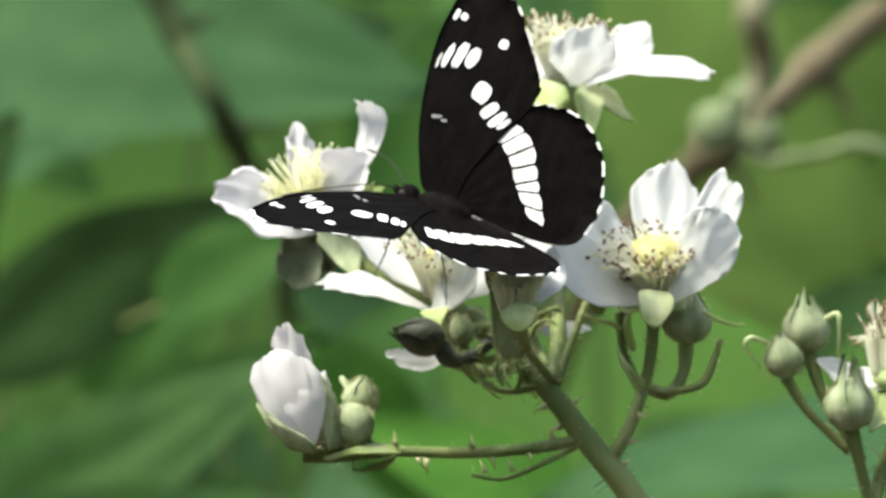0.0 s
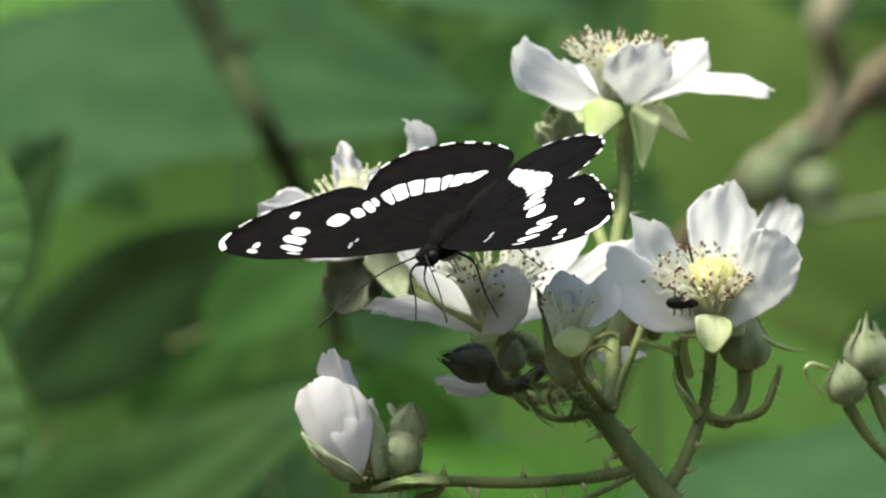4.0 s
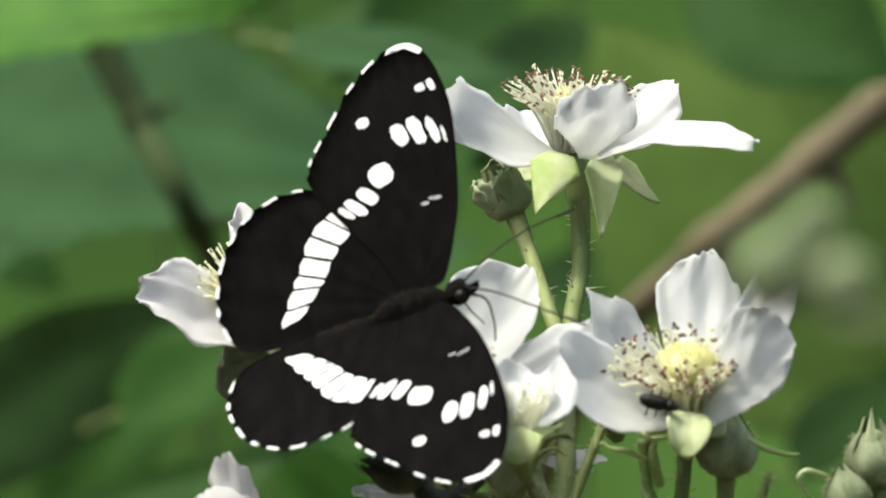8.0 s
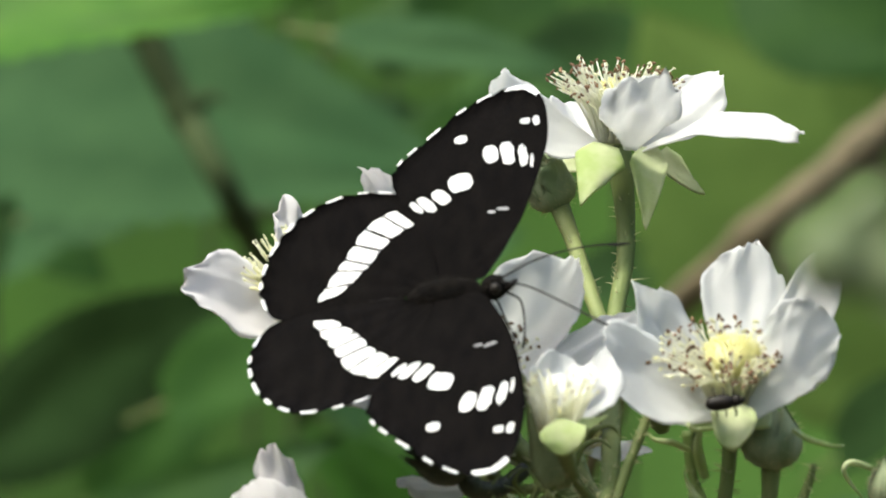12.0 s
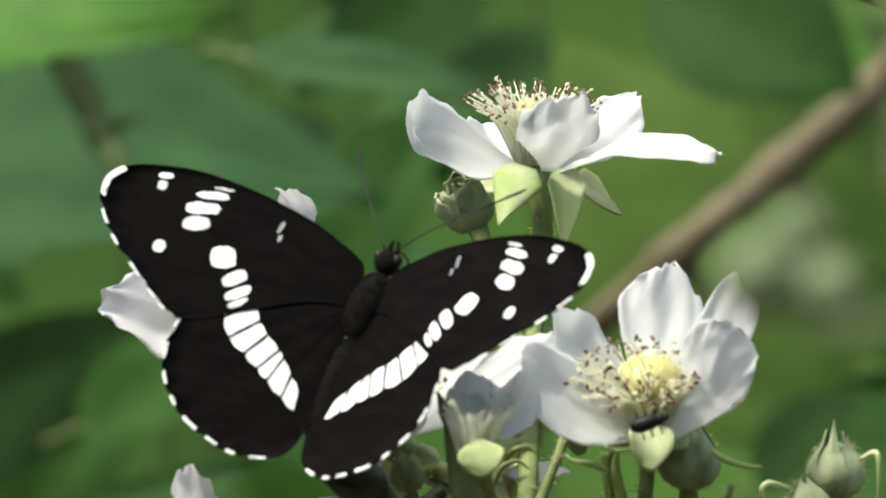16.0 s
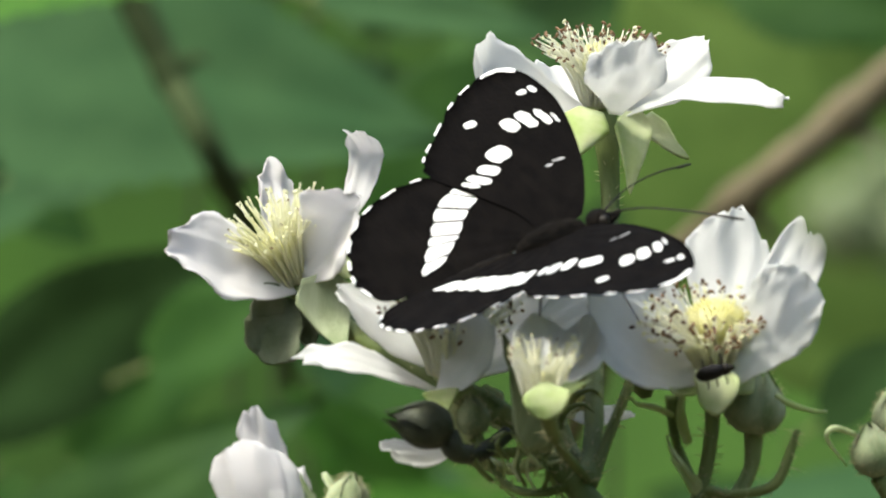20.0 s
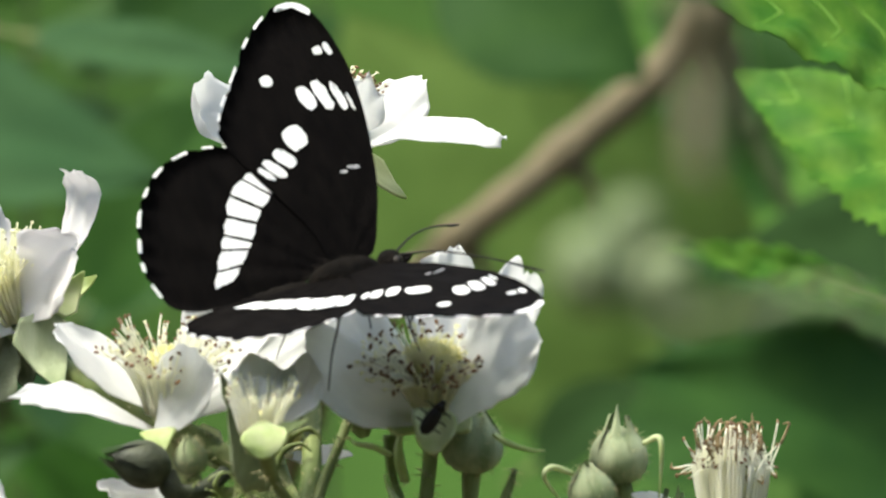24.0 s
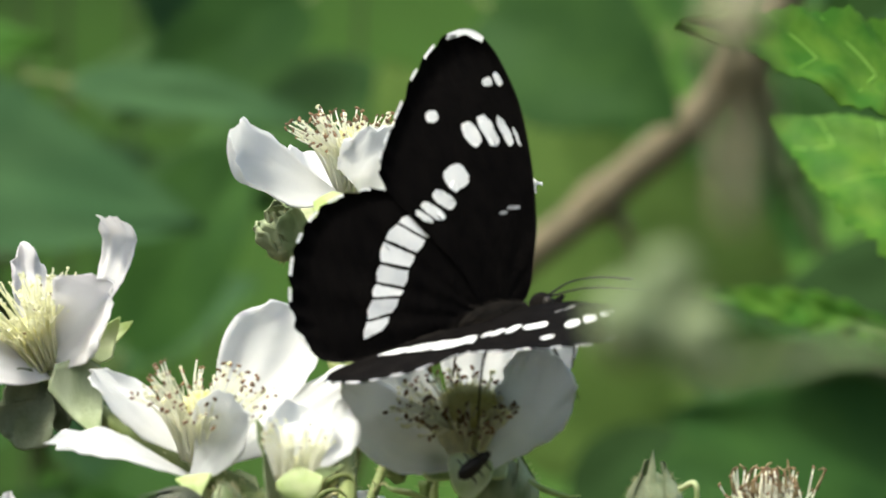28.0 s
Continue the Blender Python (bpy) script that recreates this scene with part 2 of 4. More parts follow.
def side_veins(length, width, seed, crimp, parent):
    """Pairs of raised veins from the midrib to the teeth, on the upper side."""
    for k in range(7):
        for side in (-1, 1):
            pts = []
            for j in range(6):
                c = side * j / 5 * 0.93
                s = (k + 0.72) / 7 + 0.10 * abs(c)
                w = leaf_width(s)
                if s < 0.99:
                    pts.append((c * w * width / 2, s * length + 0.03 * length * abs(c) * w, leaf_height(s, c, w, length, width, seed, 7, 0.06, crimp) - 0.0001))
            if len(pts) > 3:
                part("side_vein", tube(pts, [0.00030, 0.00024, 0.00010], 6, 3), VEIN, parent)


def leaf_mesh(length, width, seed, teeth=16, pairs=7, fold=0.06, crimp=0.004):
    """A toothed leaflet along +y, upper side +z, pleated between its side veins."""
    rng = random.Random(seed)
    rows, cols = teeth * 2, 8
    v, f = [], []
    for i in range(rows + 1):
        s = i / rows
        w = leaf_width(s)
        tooth = 1 + (0.07 if i % 2 else -0.02 - 0.04 * noise.noise((i * 0.37, seed, 0))) * (1 if 0 < s < 0.98 else 0)
        for j in range(cols + 1):
            c = -1 + 2 * j / cols
            e = tooth if abs(c) > 0.99 else 1
            v.append(((c * e * w * width / 2), s * length + 0.03 * length * abs(c) * w, leaf_height(s, c, w, length, width, seed, pairs, fold, crimp)))
    C = cols + 1
    for i in range(rows):
        for j in range(cols):
            a = i * C + j
            f.append((a, a + 1, a + C + 1, a + C))
    n = len(v)
    v += [(x, y, z - 0.0003) for x, y, z in v]
    f += [(n + a, n + d, n + c, n + b) for a, b, c, d in f]
    return v, f


def put_leaf(base, tip, width, face, mat, label, seed, stalk=0.02, name="bramble_leaf", crimp=0.0015):
    base, tip = Vector(base), Vector(tip)
    y = (tip - base)
    length = y.length
    y.normalize()
    z = Vector(face)
    z = (z - y * z.dot(y)).normalized()
    x = y.cross(z)
    m = Matrix((x, y, z)).transposed().to_4x4()
    ob = thing(name, base, label, "leaf", "bramble leaves")
    ob.matrix_world = Matrix.Translation(base) @ m
    part("blade", leaf_mesh(length, width, seed, teeth=26 if crimp > 0.006 else 16, crimp=crimp), mat, ob)
    if crimp > 0.006:
        side_veins(length, width, seed, crimp, ob)
    part("midrib", tube([(0, -stalk, -0.1 * stalk - 0.05 * length), (0, 0, -0.05 * length - 0.04 * width), (0, length * 0.5, -0.04 * width - 0.001), (0, length * 0.97, -0.05 * length - 0.03 * width)], [0.0016, 0.0012, 0.0009, 0.0004], 6, 4), STEM, ob)
    return ob


BACK_LEAVES = [
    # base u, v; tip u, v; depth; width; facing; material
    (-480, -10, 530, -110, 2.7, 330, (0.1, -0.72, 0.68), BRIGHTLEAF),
    (-320, 50, 800, 215, 3.2, 580, (0.1, -0.8, 0.6), PALELEAF),
    (-200, 1180, 560, 690, 2.6, 300, (-0.1, -0.85, 0.45), LEAF),
    (-260, 1130, 760, 1080, 2.5, 260, (0.0, -0.85, 0.4), LEAF),
    (-350, 660, -222, 245, 1.14, 340, (0.1, -0.7, 0.7), LEAF),
    (-370, 1080, -240, 590, 1.17, 360, (0.1, -0.7, 0.8), LEAF),
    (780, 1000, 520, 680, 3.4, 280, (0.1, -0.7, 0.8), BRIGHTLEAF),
    (2000, 880, 960, 980, 2.7, 400, (-0.1, -0.5, 0.86), PALELEAF),
    (1560, 640, 1120, -60, 3.8, 620, (0.0, -0.8, 0.6), OLIVELEAF),
    (1840, 500, 1430, 60, 3.5, 400, (0.2, -0.8, 0.7), OLIVELEAF),
    (2360, 110, 1660, -140, 1.06, 330, (-0.1, -0.75, 0.75), NEARLEAF),
    (2470, 410, 1795, 30, 1.12, 390, (-0.2, -0.8, 0.8), NEARLEAF),
    (2080, 450, 1665, 355, 1.45, 110, (0.0, -0.8, 0.7), NEARLEAF),
    # SHADELEAF rows fill gaps, their shade painted as leaf colour
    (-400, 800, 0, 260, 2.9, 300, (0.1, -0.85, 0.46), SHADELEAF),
    (120, 820, 400, 560, 3.7, 200, (0.1, -0.9, 0.42), LEAF),
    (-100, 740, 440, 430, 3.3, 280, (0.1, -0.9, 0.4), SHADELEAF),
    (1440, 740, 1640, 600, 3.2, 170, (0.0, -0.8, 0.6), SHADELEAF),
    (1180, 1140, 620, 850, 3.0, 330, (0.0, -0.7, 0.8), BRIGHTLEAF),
    (2280, 740, 1620, 570, 2.9, 360, (0.0, -0.88, 0.42), LEAF),
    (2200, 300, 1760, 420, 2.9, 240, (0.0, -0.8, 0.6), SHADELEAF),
    (2140, 430, 1690, 390, 3.05, 170, (0.0, -0.88, 0.45), LEAF),
    (980, -160, 640, 60, 3.0, 210, (0.0, -0.97, 0.2), LEAF),
    (640, 460, 900, 60, 3.5, 280, (0.0, -0.75, 0.65), LEAF),
    (560, -20, 1010, 60, 2.9, 110, (0.0, -0.85, 0.5), PALELEAF),
    (1300, -150, 1640, 60, 3.1, 330, (0.0, -0.98, 0.12), LEAF),
    (250, 640, 560, 500, 3.1, 200, (0.0, -0.9, 0.4), LEAF),
]


def back_leaves():
    for k, (u0, v0, u1, v1, d, w, face, mat) in enumerate(BACK_LEAVES):
        words = {"leaf": "mid green toothed bramble leaf behind the flowers", "pale_leaf": "pale grey-green bramble leaf seen softly behind",
                 "olive_leaf": "yellowish green bramble leaf far behind the flowers", "near_leaf": "bright green toothed bramble leaf with sunken veins", "bright_leaf": "bright green bramble leaf in the hedge", "shade_leaf": "bramble leaf coloured very dark to give a hedge gap its deep shade"}[mat.name]
        put_leaf(far(u0, v0, d), far(u1, v1, d + (0.035 if d < 1.3 and v0 > v1 + 300 else 0.06 if v0 > v1 + 500 else -0.03)), w / 12818 * d, face, mat, words, k + 3, crimp=0.016 if mat is NEARLEAF else 0.010 if d < 1.5 else 0.0012)
    rng = random.Random(5)
    for k in range(110):
        d = 3.9 + 1.0 * rng.random()
        u, v = rng.uniform(-900, 2700), rng.uniform(-700, 1500)
        a = rng.uniform(0, 6.28)
        n = rng.uniform(250, 480)
        put_leaf(far(u, v, d), far(u + n * math.cos(a), v + n * 0.7 * math.sin(a), d), n * 0.6 / 12818 * d,
                 (rng.uniform(-0.4, 0.4), rng.uniform(-0.9, -0.5), 0.6), rng.choice((LEAF, PALELEAF)),
                 "green bramble leaf deep in the shaded hedge", k + 50, name="hedge_leaf")


def canes():
    def cane(pts, r, mat, label, name="bramble_cane"):
        p = [far(*q) for q in pts]
        ob = thing(name, p[-1], label, "cane")
        part("shaft", tube(p, r, 10, 6, 0.1), mat, ob)
        for k in range(1, len(p) - 1):
            part("node", ball(p[k], p[k + 1] - p[k - 1], r[0] * 1.1, r[0] * 2.2, 10, 6), mat, ob)
            side = (p[k + 1] - p[k]).cross(Vector((0, 1, 0))).normalized()
            part("thorn", tube([p[k] + side * r[0], p[k] + side * r[0] * 2.0, p[k] + side * r[0] * 2.8 - Vector((0, 0, r[0]))], [r[0] * 0.5, r[0] * 0.3, r[0] * 0.05], 6, 3), mat, ob)
        settle(ob)
    cane([(150, -200, 3.1), (225, -20, 3.1), (300, 130, 3.1), (400, 320, 3.1), (470, 480, 3.4), (520, 700, 3.8)], [0.0072, 0.0072, 0.0062, 0.005, 0.004], GREENCANE, "thin greenish-brown bramble cane behind pale leaves")
    cane([(1900, -320, 3.3), (1740, -20, 3.3), (1500, 200, 3.3), (1308, 357, 3.3), (1100, 560, 3.4), (1000, 800, 3.6)], [0.0095, 0.0092, 0.0082, 0.0074, 0.006], WOOD, "brown slanting bramble cane behind the flowers")
    cane([(1740, -20, 3.3), (1830, 160, 3.3), (1960, 420, 3.3), (2200, 900, 3.4)], [0.0046, 0.0042, 0.0035, 0.0035], GREENCANE, "thin side shoot of a brown cane")


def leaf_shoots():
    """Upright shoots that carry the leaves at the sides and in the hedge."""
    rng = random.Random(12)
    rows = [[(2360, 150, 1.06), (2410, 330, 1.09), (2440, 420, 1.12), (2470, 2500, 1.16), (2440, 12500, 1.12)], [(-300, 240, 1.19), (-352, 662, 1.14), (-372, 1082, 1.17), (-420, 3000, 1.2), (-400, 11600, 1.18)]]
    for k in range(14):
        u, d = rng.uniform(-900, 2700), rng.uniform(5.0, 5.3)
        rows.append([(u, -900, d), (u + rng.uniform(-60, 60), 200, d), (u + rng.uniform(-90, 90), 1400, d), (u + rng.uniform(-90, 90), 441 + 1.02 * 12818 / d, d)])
    for pts in rows:
        p = [far(*q) for q in pts]
        ob = thing("bramble_shoot", p[-1], "upright green bramble shoot carrying leaves in the hedge", "shoot", "bramble shoots")
        part("shaft", tube(p, [0.0016, 0.0022, 0.003, 0.004], 8, 6, 0.08), GREENCANE, ob)
        for q in p[1:-1]:
            part("node", ball(q, (0, 0, 1), 0.003, 0.005, 8, 6), GREENCANE, ob)
        settle(ob)


backdrop_sheets()
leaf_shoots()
canes()
back_leaves()


# ---- the flowering spray ----
PX = 1 / 16020


def hairs(path_pts, r, count, length, seed, steps=6):
    """Fine prickles round a stalk, one joined mesh."""
    rng = random.Random(seed)
    path = curve_through(path_pts, steps)
    pieces = []
    for _ in range(count):
        i = rng.randrange(len(path) - 1)
        q = path[i].lerp(path[i + 1], rng.random())
        d = (path[i + 1] - path[i]).normalized()
        s = d.orthogonal().normalized()
        a = rng.random() * 6.28
        out = s * math.cos(a) + d.cross(s) * math.sin(a)
        tip = q + out * (r + length * rng.uniform(0.5, 1.2) * (2.2 if rng.random() < 0.12 else 1)) - d * length * rng.uniform(-0.2, 0.5)
        b = q + out * r * 0.9
        t = d * length * 0.10
        u = out.cross(d) * length * 0.10
        pieces.append(([b + t, b - t * 0.5 + u, b - t * 0.5 - u, tip], [(0, 1, 3), (1, 2, 3), (2, 0, 3), (0, 2, 1)]))
    return merge(pieces)


def stalk(parent, pts, radii, name="pedicel", prickles=60, length=16, seed=0, mat=None):
    p = [at(*q) for q in pts]
    ob = part(name, tube(p, [r * PX for r in radii], 10, 7, 0.06, seed), mat or STEM, parent)
    if prickles:
        h = part("hairs", hairs(p, min(radii) * PX, int(prickles * 1.6), length * PX, seed + 1), THORN, ob)
        h["kind"] = "stuff"
    return ob


def stamens(parent, base, axis, count, length, spread, seed, dark=0.8, ring=1.9, anther=0.00019, mat=None, dome=0.0027, lift=0.5, lean=(0, 0, 0)):
    rng = random.Random(seed)
    lean = Vector(lean)
    axis = Vector(axis).normalized()
    side = axis.orthogonal().normalized()
    other = axis.cross(side)
    fil, dots, pale = [], [], []
    for k in range(count):
        a = k * 2.399 + rng.uniform(-0.3, 0.3)
        out = side * math.cos(a) + other * math.sin(a)
        s = spread * (0.40 + 0.60 * rng.random()) * (1 + out.dot(lean))
        n = length * rng.uniform(0.70, 1.12) * (1 + 0.3 * out.dot(lean))
        b = base + out * ring * 0.001 * rng.uniform(0.6, 1.1)
        sway = Vector((rng.uniform(-1, 1), rng.uniform(-1, 1), rng.uniform(-1, 1))) * n * 0.05
        mid = b + (axis * 0.55 + out * 0.42 * s) * n + sway
        tip = b + (axis * math.cos(s) + out * math.sin(s)) * n
        fil.append(tube([b, mid, tip], [0.00020, 0.00014, 0.00008], 5, 4))
        size = anther * rng.uniform(0.7, 1.25)
        q = ball(tip, (rng.random() - 0.5, rng.random() - 0.5, rng.random() - 0.5), size, size * 2.1, 6, 4)
        (dots if rng.random() < dark else pale).append(q)
    part("stamen_tuft", merge(fil), mat or FILAMENT, parent)["kind"] = "stuff"
    if dots:
        part("anther_tuft", merge(dots), ANTHER, parent, "dark brown dried anthers")["kind"] = "stuff"
    if pale:
        part("anther_tuft", merge(pale), CREAM, parent, "pale yellow anthers")["kind"] = "stuff"
    st = []
    c = base + axis * length * lift
    for k in range(170):
        a, z = k * 2.399, 1 - k / 170 * 0.72
        rr = math.sqrt(1 - z * z)
        d = (axis * z * 0.72 + (side * math.cos(a) + other * math.sin(a)) * rr)
        tip = c + d * dome * rng.uniform(0.94, 1.12)
        st.append(tube([c + d * dome * 0.3, c + d * dome * 0.7, tip], [0.00018, 0.00014, 0.00010], 5, 3))
    st.append(ball(c, axis, dome * 0.92, dome * 0.66, 18, 12))
    part("style_tuft", merge(st), STYLE, parent, "yellow-green tuft of styles")["kind"] = "stuff"
    part("column", tube([base, base.lerp(c, 0.6), c], [dome * 0.85, dome * 0.78, dome * 0.8], 16, 5, 0.12, seed), CREAM, parent, "pale cream column under the styles")


def flower(base, axis, petals, sepals, pedicel, label, count=60, length=0.0075, spread=0.85, dark=0.8, seed=0, mat=None, radius=26, group="bramble flowers", filament=None, dome=0.0027, lift=0.5, anther=0.00019, lean=(0, 0, 0)):
    b = at(*base)
    axis = Vector(axis).normalized()
    ob = thing("bramble_flower", b, label, "flower", group)
    part("receptacle", ball(b, axis, radius * PX, radius * 0.8 * PX, 14, 8), SEPAL, ob)
    for k, p in enumerate(petals):
        (u0, v0, d0), (u1, v1, d1), w, face = p[:4]
        opt = p[4] if len(p) > 4 else {}
        part("petal", blade(at(u0, v0, d0), at(u1, v1, d1), w * PX, face, seed=seed * 10 + k, **{"rows": 22, "cols": 18, "ruffle": 0.025, "ragged": 1.2, "fold": 0.16, **opt}), mat or PETAL, ob)
    for k, p in enumerate(sepals):
        (u0, v0, d0), (u1, v1, d1), w, face = p[:4]
        opt = p[4] if len(p) > 4 else {}
        opt = dict(opt)
        skin = opt.pop("skin", SEPAL)
        part("sepal", blade(at(u0, v0, d0), at(u1, v1, d1), w * PX, face, seed=seed * 10 + k + 5, thick=0.0004, **{"pointed": True, "cup": 0.18, "ruffle": 0.02, **opt}), skin, ob)
    if count:
        stamens(ob, b, axis, count, length, spread, seed + 7, dark, mat=filament, dome=dome, lift=lift, anther=anther, lean=lean)
    if pedicel:
        stalk(ob, pedicel[0], pedicel[1], seed=seed, prickles=pedicel[2] if len(pedicel) > 2 else 40)
    settle(ob)
    return ob


flower((1062, 186, 40), (0.06, -0.14, 1), [
    ((1044, 198, 39), (800, 118, 33), 146, (0.12, -0.72, 0.68), {"curl": 0.5, "bend": 0.06, "cup": 0.22, "ragged": 1.5}),
    ((1088, 204, 34), (1122, 106, 24), 152, (0.15, -0.95, 0.25), {"cup": 0.14, "bend": 0.04, "ragged": 2.4, "ruffle": 0.06}),
    ((1100, 196, 44), (1246, 66, 47), 128, (-0.25, -0.85, 0.45), {"bend": 0.05}),
    ((1108, 204, 36), (1394, 162, 31), 112, (0.05, -0.36, 0.93), {"bend": -0.08, "cup": 0.05}),
    ((1050, 186, 46), (985, 128, 58), 130, (0.0, -0.5, 0.9))],
    [((1046, 196, 36), (1000, 306, 30), 96, (-0.15, -1, 0.05), {"cup": -0.28, "bend": -0.10}), ((1120, 198, 36), (1117, 340, 32), 74, (0.15, -1, 0.0), {"cup": 0.38, "bend": -0.06}),
     ((1144, 204, 38), (1220, 280, 36), 50, (0.4, -0.85, 0.25), {"bend": 0.12}), ((1010, 205, 46), (950, 235, 50), 60, (-0.3, -0.8, 0.3))],
    ([(1066, 200, 40), (1078, 300, 38), (1078, 400, 34), (1060, 500, 28), (1052, 640, 18), (1050, 770, 8), (1036, 856, 0)], [26, 17, 16, 18, 18], 60),
    "white bramble flower with five ruffled petals and tall stamens", 240, 0.0090, 0.76, 0.85, 1, dome=0.0025, lift=0.62, anther=0.00017)
flower((1266, 655, 0), (0.0, -0.42, 0.9), [
    ((1276, 640, 6), (1297, 366, 14), 150, (0.0, -0.95, 0.3), {"bend": 0.06, "ragged": 1.6}),
    ((1316, 652, 5), (1422, 398, 5), 104, (-0.6, -0.75, 0.1), {"bend": 0.08, "ragged": 2.0, "fold": 0.28}),
    ((1296, 676, -3), (1400, 484, -9), 150, (-0.45, -0.88, 0.2), {"bend": 0.05, "ragged": 2.4, "ruffle": 0.05, "fold": 0.24}),
    ((1250, 668, -2), (1024, 560, -8), 190, (0.35, -0.75, 0.55), {"bend": 0.05}),
    ((1250, 655, 5), (1090, 452, 6), 130, (0.4, -0.8, 0.3), {"bend": 0.10, "curl": 0.2})],
    [((1265, 652, -4), (1263, 730, -9), 80, (0, -0.9, -0.3), {"cup": 0.35, "bend": -0.25, "pointed": False}), ((1225, 668, -2), (1190, 690, -6), 60, (0, -0.9, 0.3)),
     ((1300, 668, 0), (1330, 690, -3), 60, (0.2, -0.9, 0.2))],
    ([(1265, 668, 0), (1262, 720, 2), (1256, 790, 2), (1240, 866, 2), (1200, 970, 0), (1158, 1034, 0)], [24, 14, 13, 14, 16], 60),
    "white bramble flower facing the viewer with brown-tipped stamens", 250, 0.0082, 0.74, 0.62, 2, dome=0.0034, lift=0.70, lean=(-0.3, 0, 0), anther=0.0002)
flower((790, 660, 9), (0.06, -0.32, 0.95), [
    ((772, 650, 11), (604, 492, 13), 128, (0.3, -0.65, 0.65), {"bend": 0.05}),
    ((772, 690, 6), (530, 620, 0), 112, (0.05, -0.46, 0.88), {"bend": -0.04}),
    ((774, 702, 4), (846, 556, -1), 120, (-0.45, -0.85, 0.15), {"cup": 0.2}),
    ((800, 662, 14), (980, 392, 20), 170, (-0.3, -0.88, 0.25), {"bend": 0.06}),
    ((812, 672, 12), (1078, 482, 12), 125, (-0.2, -0.65, 0.75), {"bend": 0.05})],
    [((780, 690, 3), (786, 744, 0), 66, (0, -0.95, -0.2), {"bend": -0.2}), ((845, 690, 8), (905, 760, 4), 70, (0.2, -0.9, 0.1))],
    ([(792, 690, 9), (850, 704, 8), (905, 742, 6), (960, 788, 3)], [22, 18, 18, 18], 40),
    "open white bramble flower with dark-tipped stamens", 150, 0.0100, 0.72, 0.75, 3, dome=0.0025, lift=0.58)
flower((522, 496, 26), (-0.36, -0.30, 0.9), [
    ((530, 506, 25), (318, 418, 15), 176, (0.12, -0.78, 0.6), {"bend": 0.05, "ruffle": 0.03, "cup": 0.22, "ragged": 2.2, "fold": 0.26}),
    ((508, 480, 31), (494, 284, 34), 80, (0.5, -0.85, 0.2), {"bend": 0.05, "ruffle": 0.07, "ragged": 1.8, "cup": 0.35}),
    ((606, 410, 30), (652, 222, 30), 64, (-0.62, -0.78, 0.05), {"curl": 0.42, "ruffle": 0.03, "bend": 0.05, "rows": 30, "ragged": 1.4, "fold": 0.2}),
    ((540, 498, 23), (634, 356, 17), 150, (-0.4, -0.85, 0.35), {"bend": 0.05, "ruffle": 0.05, "ragged": 2.2, "fold": 0.26}),
    ((545, 480, 28), (610, 360, 30), 90, (-0.5, -0.8, 0.3), {"bend": 0.08})],
    [((560, 486, 22), (610, 618, 18), 110, (0.1, -0.95, 0.1), {"cup": 0.3, "skin": FELT}), ((600, 486, 22), (650, 410, 22), 60, (0.2, -0.95, 0.1), {"cup": 0.2}), ((520, 530, 26), (464, 640, 24), 116, (-0.3, -0.85, -0.35), {"skin": SHADEGREYSEPAL, "bend": -0.08, "cup": 0.3, "pointed": False, "ragged": 2.0, "ruffle": 0.06}),
     ((535, 530, 26), (552, 620, 24), 84, (0.2, -0.85, -0.4), {"skin": SHADEGREYSEPAL, "cup": 0.3, "ruffle": 0.06}), ((500, 516, 24), (444, 566, 22), 74, (0, -0.8, -0.5), {"skin": SHADEGREYSEPAL, "ruffle": 0.06}), ((600, 455, 26), (672, 418, 26), 50, (0, -0.9, 0.3))],
    ([(530, 508, 26), (600, 574, 24), (700, 634, 18), (800, 692, 12), (900, 745, 5)], [26, 20, 18, 17], 60),
    "slightly pink-tinged white bramble flower with pale yellow stamens", 240, 0.0094, 0.60, 0.06, 4, PINK, filament=CREAM, dome=0.002, anther=0.00014)
flower((958, 700, -21), (0.05, -0.16, 0.97), [
    ((972, 694, -21), (1034, 566, -12), 116, (-0.3, -0.8, 0.5), {"bend": 0.05}), ((946, 690, -21), (932, 592, -17), 84, (0.3, -0.8, 0.5), {"bend": 0.05}),
    ((960, 692, -20), (978, 572, -13), 110, (0.0, -0.75, 0.65), {"bend": 0.04})],
    [((962, 676, -24), (970, 738, -26), 80, (0, -0.95, 0.1), {"bend": -0.14, "cup": 0.3, "pointed": False}), ((992, 690, -23), (1046, 672, -22), 22, (0.2, -0.9, 0.4))],
    ([(962, 716, -21), (990, 790, -14), (1040, 850, 0)], [18, 9, 9], 30),
    "small half-hidden white bramble flower in the spray", 70, 0.0058, 0.55, 0.1, 5, dome=0.0012, anther=0.00012, lift=0.3)
flower((985, 726, 20), (0.3, -0.3, 0.9), [
    ((992, 722, 20), (1112, 728, 18), 70, (0.0, -0.5, 0.9)), ((980, 720, 24), (900, 740, 30), 70, (0.0, -0.6, 0.8))],
    [((985, 724, 18), (960, 770, 14), 60, (0.0, -0.9, 0.2))], ([(985, 735, 20), (1010, 790, 14), (1050, 850, 4)], [16, 10, 10], 20),
    "white bramble flower seen edge-on behind the stalks", 10, 0.004, 0.7, 0.1, 15)
